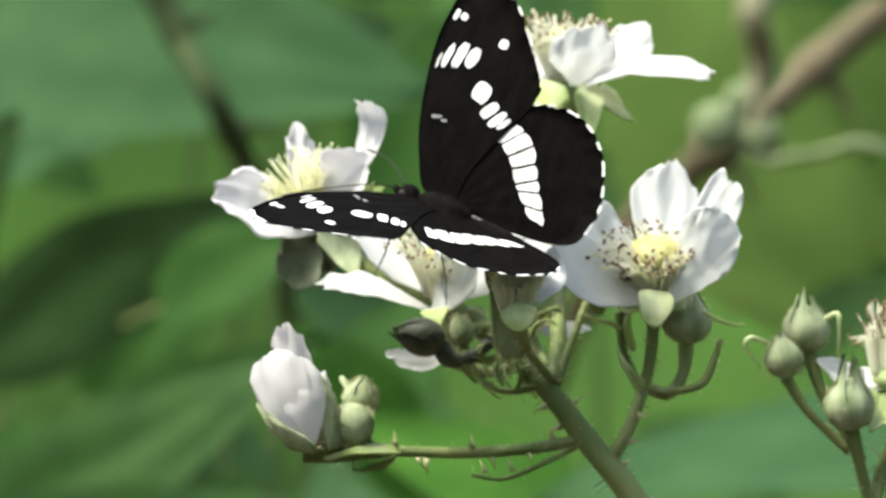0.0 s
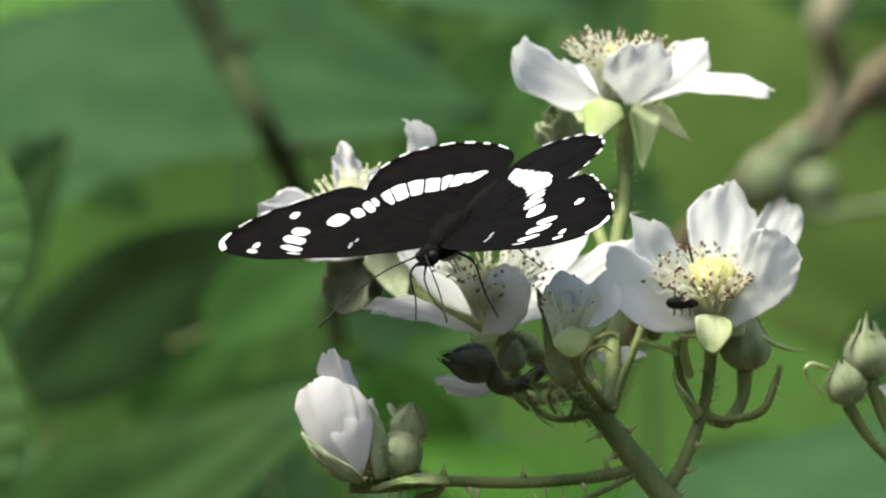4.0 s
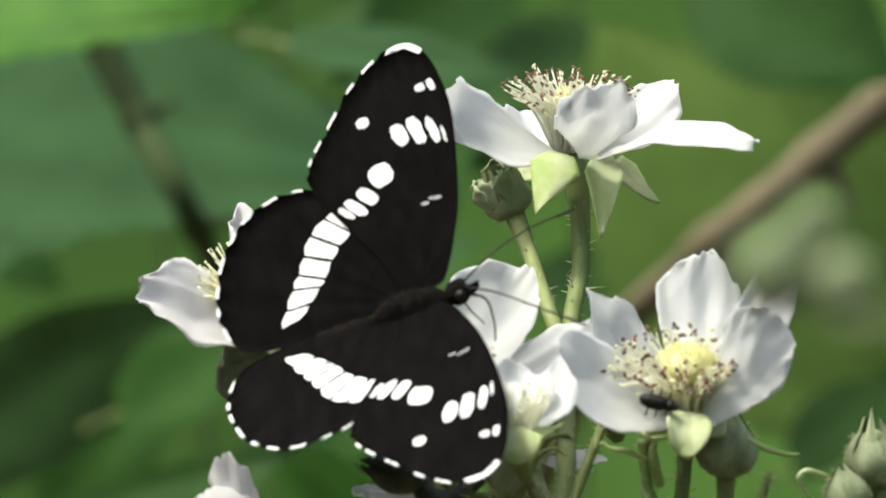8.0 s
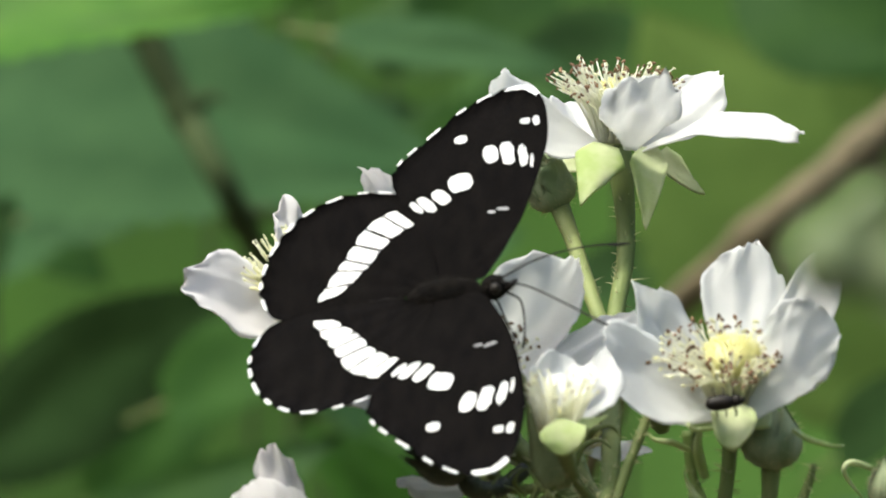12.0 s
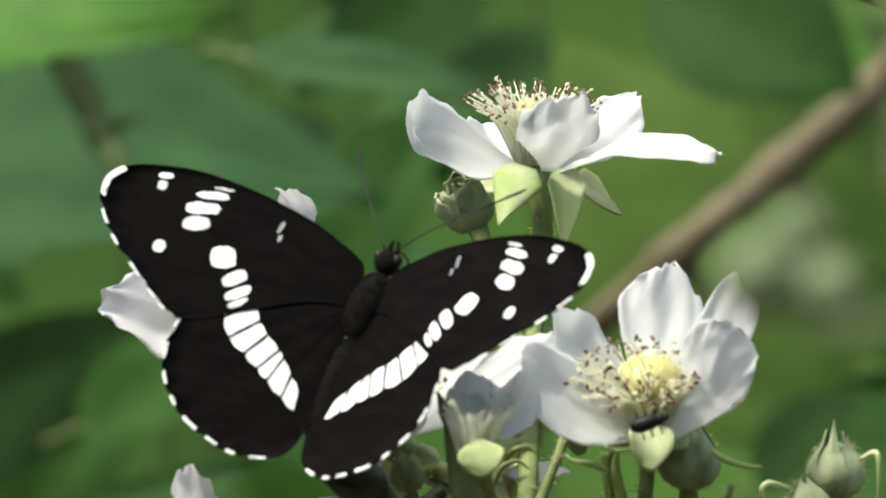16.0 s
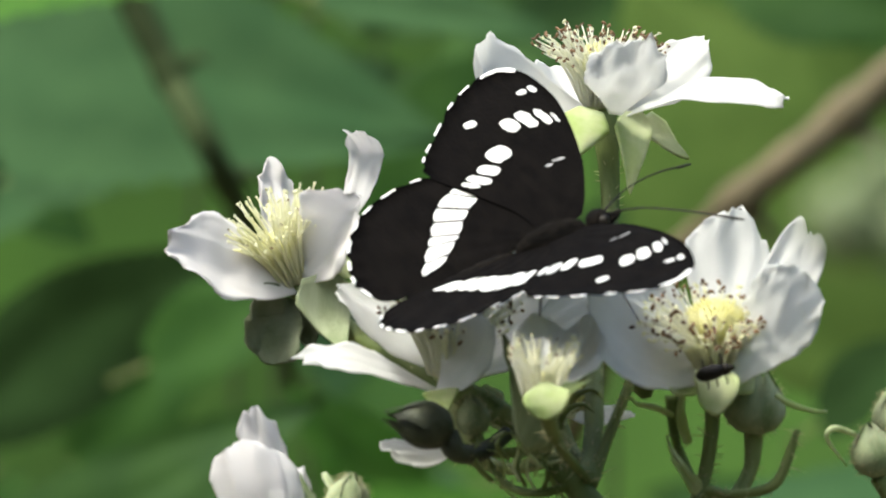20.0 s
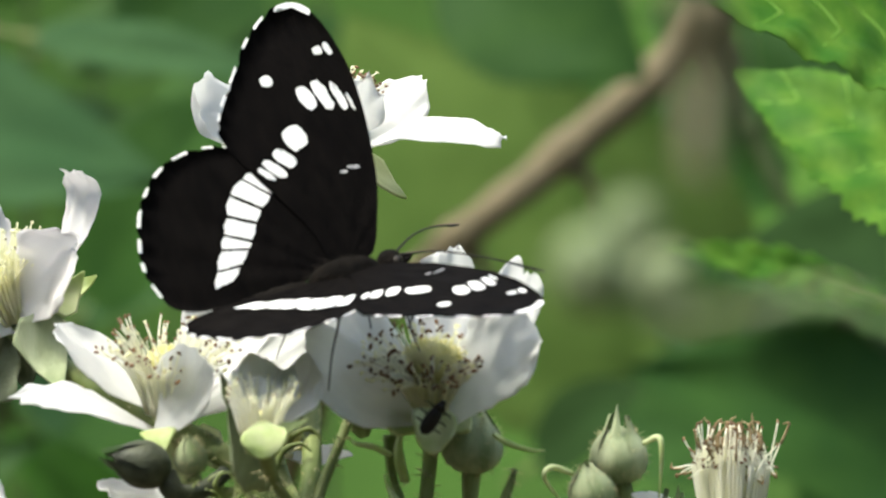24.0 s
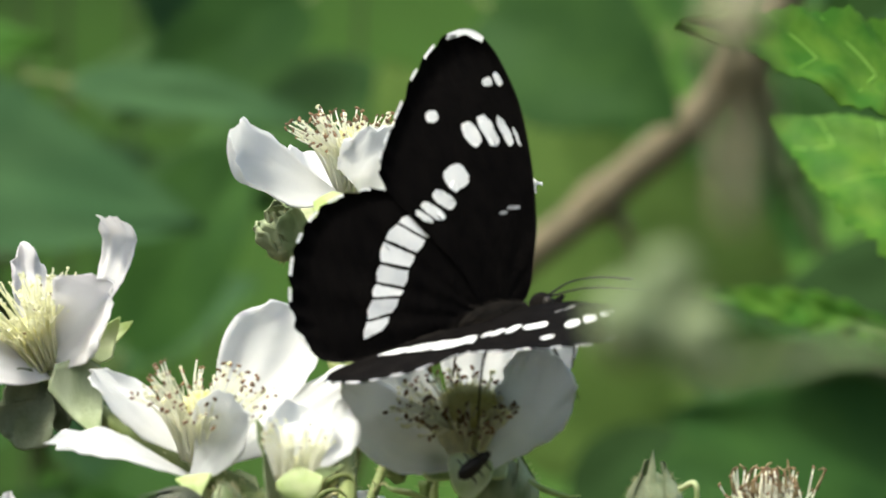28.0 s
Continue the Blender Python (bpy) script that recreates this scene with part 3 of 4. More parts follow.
flower((820, 796, 20), (-0.3, -0.2, 0.9), [
    ((820, 784, 6), (692, 776, -1), 76, (0.05, -0.75, 0.65)), ((815, 800, 20), (770, 730, 26), 90, (0.1, -0.7, 0.7))],
    [((812, 790, 14), (806, 690, 12), 70, (0.0, -0.9, 0.2))], ([(825, 805, 20), (900, 830, 14), (980, 815, 6)], [16, 11, 11], 30),
    "white bramble flower hidden behind a dark bud", 12, 0.005, 0.7, 0.1, 6)


def fuzz(b, axis, r, h, count, seed):
    """Short pale hairs standing off an egg-shaped bud."""
    rng = random.Random(seed + 40)
    side = axis.orthogonal().normalized()
    other = axis.cross(side)
    out = []
    for _ in range(count):
        s, a = rng.uniform(-0.95, 1.0), rng.uniform(0, 6.283)
        d = side * math.cos(a) + other * math.sin(a)
        q = b + axis * h * s * 1.05 + d * r * (math.sqrt(max(0, 1 - abs(s) ** 2.4)) * (1 - 0.28 * max(0, s)) + 0.08)
        way = (d + axis * (0.9 * s + rng.uniform(-0.5, 0.8)) + other * rng.uniform(-0.5, 0.5)).normalized()
        n = rng.uniform(0.0003, 0.0010)
        t, u = axis * 0.00004, axis.cross(d) * 0.00004
        out.append(([q + t, q - t + u, q - t - u, q + way * n], [(0, 1, 3), (1, 2, 3), (2, 0, 3)]))
    return merge(out)


def bud(c, axis, r, h, mat, label, pedicel=None, seed=0, tail=0.5, group="bramble buds", papery=0):
    """A closed bud: egg of overlapping sepals with pointed tips on a stalk."""
    rng = random.Random(seed)
    b = at(*c)
    axis = Vector(axis).normalized()
    r, h = r * PX, h * PX
    ob = thing("bramble_bud", b, label, "flower bud", group)
    part("body", ball(b, axis, r * 0.93, h, 16, 10, lambda s: math.sqrt(max(0, 1 - abs(s) ** 2.4)) * (1 - 0.28 * max(0, s))), mat, ob)
    side = axis.orthogonal().normalized()
    other = axis.cross(side)
    for k in range(5):
        a = k * 1.2566 + 0.4 + seed
        out = side * math.cos(a) + other * math.sin(a)
        rows, cols = 9, 4
        v, f = [], []
        tip_h = h * (1.12 + tail * rng.uniform(0.1, 0.5))
        for lay in (0.0, -0.00025):
            for i in range(rows + 1):
                s = -0.95 + 1.95 * i / rows
                w = 0.70 * math.sqrt(max(0.0, 1 - (i / rows) ** 2.2)) + 0.03
                rr = r * (math.sqrt(max(0.0, 1 - min(1, abs(s)) ** 2.4)) * (1 - 0.28 * max(0, s)) + 0.10) + lay
                for j in range(cols + 1):
                    c2 = (-1 + 2 * j / cols) * w
                    d = out * math.cos(c2) + axis.cross(out) * math.sin(c2)
                    z = s * h if s < 0.8 else 0.8 * h + (s - 0.8) / 0.2 * (tip_h - 0.8 * h)
                    ridge = 1 + 0.06 * (1 - abs(c2) / 0.7)
                    v.append(b + axis * z + d * rr * ridge + out * r * tail * 0.25 * max(0, s - 0.8) * 5 * rng.uniform(0.6, 1))
        C = cols + 1
        n = (rows + 1) * C
        for i in range(rows):
            for j in range(cols):
                q = i * C + j
                f.append((q, q + 1, q + C + 1, q + C))
                f.append((n + q, n + q + C, n + q + C + 1, n + q + 1))
        part("sepal", (v, f), mat, ob)
    if mat is FELT:
        part("down", fuzz(b, axis, r, h, 260, seed), THORN, ob, "short pale down")["kind"] = "stuff"
    for k in range(papery):
        a = k * 2.1 + 0.5
        out = side * math.cos(a) + other * math.sin(a)
        root = b - axis * h * 0.8 + out * r * 0.5
        part("papery_sepal", blade(root, b + axis * h * rng.uniform(1.15, 1.45) + out * r * rng.uniform(0.5, 1.0), r * 1.7, out, cup=-0.3, bend=-0.14, ruffle=0.07, seed=300 + k + seed, ragged=2.0, thick=0.0003), mat, ob)
    if pedicel:
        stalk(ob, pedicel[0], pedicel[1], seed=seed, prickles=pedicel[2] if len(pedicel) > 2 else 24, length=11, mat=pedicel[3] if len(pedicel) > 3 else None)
    settle(ob)
    return ob


bud((946, 268, 40), (-0.45, -0.4, 0.75), 42, 44, FELT, "grey-green papery bud on the tall stalk", ([(962, 300, 40), (985, 360, 36), (1015, 450, 30), (1046, 540, 24)], [20, 15, 15, 13]), 1, 0.8, papery=5)
# bud and its stalk both wear the painted-in shade colour
bud((750, 752, -4), (-0.85, -0.4, 0.22), 38, 55, SHADEBUD, "closed bud coloured dark for the shade under a flower", ([(790, 770, -3), (812, 802, -3), (856, 798, 0), (900, 766, 2)], [22, 19, 16, 14], 24, SHADEBUD), 2, 0.7)
bud((836, 738, 2), (-0.1, -0.35, 0.8), 27, 34, FELT, "pale hairy green bud between the stalks", ([(838, 772, 2), (870, 800, 2), (930, 800, 2)], [12, 9, 9], 30), 10, 0.6)
bud((1336, 716, 3), (0.15, -0.1, 1), 50, 54, FELT, "dull green closed bud beside a flower", ([(1334, 766, 3), (1328, 830, 3), (1296, 880, 2), (1248, 868, 2)], [18, 13, 13, 12], 40), 3, 0.4)
bud((616, 884, 0), (0.2, -0.2, 1), 36, 40, FELT, "small round green bud beside a pink bud", ([(616, 920, 0), (630, 980, 0), (660, 1003, 0)], [12, 9, 9], 16), 5, 0.4)
bud((592, 946, -4), (-0.96, -0.2, 0.12), 44, 52, FELT, "round downy green bud below a pink bud", ([(600, 985, -3), (640, 1003, -2), (684, 1003, 0)], [16, 12, 12], 16), 6, 0.9)
bud((1596, 736, 12), (0.0, -0.15, 1), 47, 54, FELT, "plump pale green bud with a pointed tip", ([(1600, 785, 12), (1640, 900, 12), (1720, 1030, 12)], [18, 11, 11], 40), 7, 1.4)
bud((1548, 800, 10), (-0.2, -0.2, 1), 39, 46, FELT, "pale green bud beside a larger one", ([(1552, 845, 10), (1600, 920, 11), (1690, 1010, 12)], [14, 10, 10], 30), 8, 0.5)
bud((1692, 904, 6), (0.05, -0.2, 1), 51, 60, FELT, "closed grey-green bud on a prickly stalk", ([(1696, 960, 6), (1715, 1040, 8), (1740, 1150, 10)], [18, 13, 13], 40), 9, 1.7)


def pink_bud():
    b = at(478, 870, -3)
    ob = thing("pink_bud", b, "half-open pink-white bramble bud above green sepals", "flower bud", "bramble buds")
    axis = Vector((-0.34, -0.12, 1)).normalized()
    part("petal_core", ball(at(476, 884, 0), axis, 50 * PX, 92 * PX, 18, 12, lambda s: math.sqrt(max(0, 1 - abs(s) ** 2.6)) * (1 - 0.45 * max(0, s))), PINK, ob)
    for k, (b0, t0, w, face, opt) in enumerate([
            ((494, 990, -8), (414, 784, -9), 134, (-0.35, -0.95, 0.1), {"cup": -0.30, "bend": -0.12, "ruffle": 0.02}),
            ((508, 990, -9), (470, 796, -9), 104, (0.3, -0.98, 0.1), {"cup": -0.25, "bend": -0.10, "ruffle": 0.025}),
            ((526, 985, -6), (518, 830, -5), 92, (0.75, -0.65, 0), {"cup": -0.22, "bend": -0.12, "ruffle": 0.03}),
            ((476, 890, -4), (444, 722, -6), 70, (-0.45, -0.9, 0.1), {"cup": -0.3, "bend": -0.04, "ruffle": 0.04}),
            ((498, 870, -2), (464, 742, -3), 62, (0.5, -0.85, 0.1), {"cup": -0.25, "bend": -0.05, "ruffle": 0.05}),
            ((479, 980, 2), (434, 770, 2), 120, (0, 1, 0), {"cup": -0.25, "bend": -0.1})]):
        part("petal", blade(at(*b0), at(*t0), w * PX, face, seed=60 + k, rows=20, cols=14, **opt), PINK, ob)
    part("calyx", ball(at(500, 956, -4), (-0.4, 0.1, 1), 62 * PX, 46 * PX, 18, 12), FELT, ob, "downy olive green calyx cup")
    for k, (b0, t0, w, face, bow) in enumerate([((554, 1000, -7), (514, 826, -5), 62, (0.75, -0.65, 0), -0.14), ((484, 992, -7), (386, 896, -8), 26, (-0.7, -0.6, 0.1), -0.14),
                                                ((559, 1000, -2), (574, 836, 3), 60, (0.7, -0.4, 0), -0.16), ((514, 1004, -9), (392, 902, -11), 34, (-0.3, -0.9, -0.1), -0.16)]):
        part("sepal", blade(at(*b0), at(*t0), w * PX, face, cup=-0.25, bend=bow, seed=70 + k, pointed=True, thick=0.0004), FELT, ob)
    h = part("hairs", hairs([at(430, 930, -8), at(490, 980, -9), at(550, 960, -8), at(570, 890, -4)], 22 * PX, 150, 9 * PX, 91), THORN, ob)
    h["kind"] = "stuff"
    stalk(ob, [(495, 1000, -4), (560, 1012, -3), (640, 1006, -1), (684, 1003, 0)], [30, 16, 13, 13], seed=3)
    settle(ob)


def spent_flower():
    b = at(1796, 850, 12)
    ob = thing("spent_flower", b, "faded bramble flower with a brush of brown stamens", "flower", "bramble flowers")
    part("receptacle", ball(b, (0, 0, 1), 60 * PX, 34 * PX, 14, 8), SEPAL, ob)
    rng = random.Random(9)
    fil, tips, dry = [], [], []
    for k in range(210):
        a = k * 2.399
        q = math.sqrt(rng.random())
        o = Vector((math.cos(a), math.sin(a), 0))
        p0 = b + o * 56 * PX * q
        p1 = p0 + Vector((0, 0, 90 * PX)) + o * 16 * PX * q
        p2 = p0 + Vector((0, 0, rng.uniform(92, 176) * PX)) + o * rng.uniform(-22, 34) * q * PX + Vector((rng.uniform(-8, 8) * PX, 0, 0))
        if rng.random() < 0.2:
            p2 += o * rng.uniform(10, 60) * PX - Vector((0, 0, rng.uniform(0, 30) * PX))
        fil.append(tube([p0, p1, p2], [0.00016, 0.00013, 0.00009], 5, 4))
        kink = p2 + Vector((rng.uniform(-14, 14), rng.uniform(-8, 8), rng.uniform(-4, 16))) * PX
        if k % 2:
            dry.append(tube([p1.lerp(p2, 0.55), p2, kink], [0.00018, 0.00014, 0.00008], 5, 3))
        tips.append(ball(p2, (rng.uniform(-1, 1), 0.3, rng.uniform(-1, 1)), 0.00016, 0.00034, 6, 4))
    part("stamen_tuft", merge(fil), FILAMENT, ob)["kind"] = "stuff"
    part("anther_tuft", merge(tips), ANTHER, ob, "withered brown anthers")["kind"] = "stuff"
    part("withered_tuft", merge(dry), DRYTIP, ob, "dry brown filament ends")["kind"] = "stuff"
    for k, (t0, w) in enumerate([((1628, 806, 10), 64), ((1690, 842, 12), 80)]):
        part("petal", blade(at(1780, 858, 10), at(*t0), w * PX, (0, -0.7, 0.7), seed=80 + k), PETAL, ob)
    for k, t0 in enumerate([(1740, 960, 4), (1850, 970, 6), (1800, 985, 2)]):
        part("sepal", blade(at(1796, 862, 11), at(*t0), 80 * PX, (0, -0.9, 0.1), seed=90 + k, pointed=True, thick=0.0004), SEPAL, ob)
    stalk(ob, [(1796, 866, 12), (1796, 960, 12), (1760, 1060, 12), (1740, 1150, 10)], [26, 16, 16, 18], seed=8)
    settle(ob)


def spray_stem():
    ob = thing("bramble_spray", at(1500, 16400, 120), "green prickly bramble spray bearing flowers and buds", "bramble")
    main = [(890, 728, 5), (950, 787, 3), (1037, 881, 0), (1124, 993, 0), (1215, 1108, 0), (1330, 1300, 0), (1560, 2200, 20), (1700, 6000, 90), (1500, 16380, 120)]
    part("shaft", tube([at(*q) for q in main], [17 * PX, 20 * PX, 25 * PX, 28 * PX, 29 * PX, 30 * PX, 40 * PX, 60 * PX], 12, 7, 0.05), STEM, ob)
    h = part("hairs", hairs([at(*q) for q in main[:6]], 21 * PX, 110, 20 * PX, 77), THORN, ob)
    h["kind"] = "stuff"
    for k, (pts, r, n) in enumerate([
            ([(684, 1003, 0), (850, 1008, 0), (1000, 998, 0), (1080, 984, 0), (1112, 974, 0)], [12, 13, 13, 14], 40),
            ([(1128, 640, 10), (1106, 700, 8), (1074, 780, 5), (1048, 858, 1)], [9, 9, 10, 11], 24),
            ([(860, 1058, -4), (930, 1066, -3), (1010, 1036, -2), (1090, 996, 0)], [4, 5, 6, 7], 20),
            ([(1250, 868, 2), (1300, 876, 0), (1370, 858, -2), (1398, 800, -2), (1412, 760, -2)], [9, 9, 9, 8, 4], 40),
            ([(850, 800, 4), (900, 860, 2), (960, 872, 0), (1040, 848, 0)], [6, 7, 8, 9], 30),
            ([(1190, 700, 2), (1196, 780, 2), (1230, 860, 2)], [14, 8, 9], 20),
            ([(1740, 1150, 10), (1700, 1500, 10), (1640, 2300, 24)], [18, 22, 28], 20)]):
        stalk(ob, pts, r, "side_stalk", n, 15, 30 + k)
    rng = random.Random(4)
    cone = None
    # u, v, depth, side, radius of the stalk there
    spots = [(968, 815, 0, -1, 22), (1062, 900, 0, 1, 25), (1080, 950, 0, -1, 25), (1168, 1036, 0, 1, 28), (1150, 1010, 0, 1, 28), (1046, 905, 0, -1, 24), (1020, 850, 0, 1, 22),
             (1250, 880, 2, 1, 12), (1196, 985, 0, 1, 12), (1216, 930, 0, 1, 12), (1052, 640, 18, 1, 16), (1050, 720, 12, -1, 16)]
    bars = [(760, 1008, 0, -1), (860, 1006, 0, 1), (905, 1006, 0, -1), (985, 998, 0, -1), (740, 1006, 0, -1), (1040, 990, 0, 1), (690, 1000, 0, 1), (890, 1064, -3, 1), (950, 1060, -3, 1)]
    spots += [(u, v, d, 0, w * 13) for u, v, d, w in bars]
    for u, v, d, s, r in spots:
        q = at(u, v, d)
        if cone is None:
            n = 8
            vv = [(0.0007 * math.cos(6.283 * k / n), 0.0004 * math.sin(6.283 * k / n), 0) for k in range(n)] + \
                 [(0.0005 * math.cos(6.283 * k / n) * 0.5 - 0.0002, 0.0003 * math.sin(6.283 * k / n) * 0.5, 0.0011) for k in range(n)] + [(-0.0008, 0, 0.0028)]
            ff = [(k, (k + 1) % n, n + (k + 1) % n, n + k) for k in range(n)] + [(n + k, n + (k + 1) % n, 2 * n) for k in range(n)] + [tuple(range(n - 1, -1, -1))]
            cone = part("thorn", (vv, ff), THORN, ob)
            o = cone
        else:
            o = part("thorn", cone.data, None, ob)
        lift = Vector((s * r * 0.85 * PX, -0.0004, 0 if s else r * 0.85 * PX))
        way = rng.uniform(65, 105) * s if s else (0 if r > 0 else 180) + rng.uniform(-15, 15)
        o.matrix_local = Matrix.Translation(q + lift) @ pose(0, 0, 0, rng.uniform(-25, 25), way, 0).to_3x3().to_4x4() @ Matrix.Scale(rng.uniform(0.6, 0.95), 4)
    settle(ob)


pink_bud()
spent_flower()
spray_stem()


SWAYING = []


def soft_bud():
    """The bud cluster on its bending stalk and the dry stalk in front of the spray."""
    k = 0.33
    ob = thing("foreground_bud", far(1600, 430, k), "pale green bud cluster on a thin bending stalk", "flower bud", "bramble buds")
    for n, (u, v, r, h) in enumerate([(1535, 425, 72, 82), (1660, 450, 60, 70), (1606, 345, 56, 62)]):
        part("bud", ball(far(u, v, k + 0.002 * n), (0.2 * (n - 1), 0, 1), r / 12818 * k, h / 12818 * k, 14, 10), SOFTBUD, ob)
    part("stalk", tube([far(1590, 470, k), far(1680, 520, k), far(1800, 500, k), far(2100, 560, k), far(2700, 1500, k + 0.02), far(3000, 36500, k + 0.03)], [0.0003, 0.00032, 0.00035, 0.0005, 0.0012], 8, 6), SOFTBUD, ob)
    settle(ob)
    SWAYING.append(ob)
    dry = thing("dry_stalk", far(3300, 36000, 0.36), "pale dry plant stalk bending over with a blunt tip", "stalk")
    part("shaft", tube([far(1742, 200, 0.29), far(1758, 40, 0.29), far(1790, -200, 0.29), far(2300, -500, 0.35), far(3000, 1500, 0.36), far(3300, 36000, 0.36)], [0.0006, 0.0010, 0.0011, 0.0012, 0.0013, 0.0014], 8, 6), BEIGE, dry)
    part("node", ball(far(1765, 60, 0.29), far(1800, -200, 0.29) - far(1765, 60, 0.29), 0.0009, 0.0012, 10, 6), BEIGE, dry)
    part("side_twig", tube([far(1800, -200, 0.29), far(1860, -260, 0.288), far(1905, -360, 0.286)], [0.0005, 0.0004, 0.0002], 7, 5), BEIGE, dry)
    part("tip", ball(far(1741, 208, 0.29), (0.1, 0, -1), 0.0006, 0.0012, 10, 6), BEIGE, dry)
    settle(dry)


def small_bracts():
    """Narrow bracts, curling sepals and threads round the stalks."""
    rows = [((1640, 716, 8), (1667, 706, 6), (1671, 746, 6), (1667, 812, 8), 5), ((1512, 768, 6), (1476, 758, 4), (1464, 778, 4), (1498, 824, 8), 5),
            ((1375, 700, 0), (1400, 716, -2), (1440, 728, -2), (1464, 728, -2), 5), ((1190, 735, 0), (1160, 722, -2), (1130, 716, -2), (1118, 706, -2), 5),
            ((1232, 862, 0), (1212, 830, -2), (1190, 800, -2), (1180, 772, -2), 6), ((1216, 780, 2), (1206, 745, 0), (1205, 715, 0), (1214, 690, 0), 9),
            ((1010, 720, 14), (1020, 700, 12), (1050, 690, 12), (1070, 712, 12), 5), ((985, 770, 8), (1000, 730, 8), (1030, 716, 8), (1052, 730, 8), 5),
            ((900, 812, 0), (880, 790, -2), (890, 770, -2), (912, 764, -2), 4), ((930, 860, 0), (915, 830, -2), (925, 806, -2), (948, 810, -2), 4),
            ((960, 868, 0), (970, 840, -3), (960, 812, -3), (976, 800, -3), 4), ((870, 850, 0), (846, 826, -2), (838, 800, -2), (850, 780, -2), 5)]
    for k, (a, b, c, d, r) in enumerate(rows):
        ob = thing("bract", at(*a), "thin curling green bract on the prickly stalk", "bract", "small bracts")
        part("blade", tube([at(*a), at(*b), at(*c), at(*d)], [r * PX, r * 1.2 * PX, r * 0.8 * PX, r * 0.25 * PX], 7, 6), SEPAL if k < 6 else STEM, ob)
        settle(ob)
    rng = random.Random(21)
    for k in range(12):
        u, v = rng.uniform(860, 1020), rng.uniform(800, 890)
        p = [(u, v, rng.uniform(-3, 6))]
        a = rng.uniform(2.2, 4.6) if u < 950 else rng.uniform(-1.5, 1.0)
        for _ in range(3):
            a += rng.uniform(-0.9, 0.9)
            p.append((p[-1][0] + 26 * math.sin(a) * 0.9, p[-1][1] - 24 * abs(math.cos(a)) - 4, p[-1][2] - rng.uniform(0, 1.5)))
        r = rng.uniform(1.8, 3)
        ob = thing("bract", at(*p[0]), "thin curling pale green bract in the crowded spray", "bract", "small bracts")
        part("blade", tube([at(*q) for q in p], [r * PX, r * 1.3 * PX, r * 0.8 * PX, r * 0.3 * PX], 7, 5), SEPAL, ob)
        settle(ob)
    flat = [((700, 1004, -3), (532, 1022, -8), 30, (0, -0.8, 0.6), SEPAL), ((690, 1016, -1), (596, 1044, -4), 32, (0, -0.6, -0.7), STEM),
            ((950, 796, -8), (890, 592, -12), 76, (0.35, -0.93, 0.1), FELT), ((970, 800, -4), (926, 640, -6), 50, (-0.5, -0.85, 0.1), FELT), ((1236, 870, 1), (1188, 812, -3), 30, (0, -0.9, 0.2), SEPAL), ((1130, 700, 12), (1170, 650, 10), 40, (0, -0.9, 0.2), STEM)]
    for k, (a, b, w, face, mat) in enumerate(flat):
        ob = thing("bract", at(*a), "small pointed green leafy bract", "bract", "small bracts")
        part("blade", blade(at(*a), at(*b), w * PX, face, 0.15, -0.1, 0.03, 200 + k, True, thick=0.0004), mat, ob)
        settle(ob)


soft_bud()
small_bracts()


# ---- the butterfly ----
def wing_material(name, color, other, rough, spec):
    return material(name, color, rough, other, 700, 4, bump=0.35, bump_scale=3000, spec=spec, stretch=(0.35, 1, 1))


WING = wing_material("wing_black", (0.0024, 0.0021, 0.0021), (0.0046, 0.0039, 0.0036), 0.8, 0.02)
UNDER = material("wing_under", (0.016, 0.010, 0.007), 0.75, (0.065, 0.026, 0.012), 260, 3, mix=(0.45, 0.68), bump=0.3, bump_scale=2500, spec=0.1)
PALEUNDER = material("wing_under_pale", (0.34, 0.36, 0.36), 0.75, (0.50, 0.51, 0.50), 260, 3, bump=0.3, bump_scale=2500, spec=0.1)
MARK = material("wing_white", (0.70, 0.71, 0.71), 0.75, (0.78, 0.78, 0.77), 700, 3, bump=0.06, bump_scale=3000, spec=0.15)
GREYMARK = material("wing_grey", (0.20, 0.20, 0.21), 0.7, (0.34, 0.34, 0.35), 1200, 3, bump=0.3, bump_scale=3000, spec=0.15)
BODY = material("body_black", (0.0022, 0.0019, 0.0016), 0.9, (0.0075, 0.0056, 0.004), 900, 4, bump=0.8, bump_scale=3500, spec=0.1)
BELLY = material("belly_grey", (0.17, 0.17, 0.165), 0.8, (0.30, 0.30, 0.29), 700, 4, bump=0.8, bump_scale=3500, spec=0.1)
CHITIN = material("chitin", (0.008, 0.007, 0.006), 0.5, (0.02, 0.016, 0.012), 500, 3, spec=0.18)

FORE = [(0.2, 4.6), (1.2, 6.0), (4.2, 7.6), (8.5, 9.4), (14.5, 10.9), (20.5, 11.8), (25, 11.6), (28.3, 10.9), (30.3, 9.5), (30.9, 7.6), (30.1, 4.9), (27.9, 1.7),
        (25.4, -0.7), (22.9, -3.0), (20.8, -4.8), (18.8, -5.8), (16.5, -5.6), (12, -3.6), (5, -0.4), (0.3, 0.6)]
HIND = [(0.2, 1.6), (3, 1.4), (8, 0.3), (13, -2.5), (15.8, -5.8), (16.7, -9), (16.7, -12), (15.7, -14.9), (13.8, -17.2), (11.2, -19), (8, -20.1), (5, -20.5), (2.4, -20.0),
        (-0.2, -18.6), (-1.3, -15), (-1.3, -9), (-0.6, -3)]
HX, HZ, FB = 1.2, 1.0, 2.5


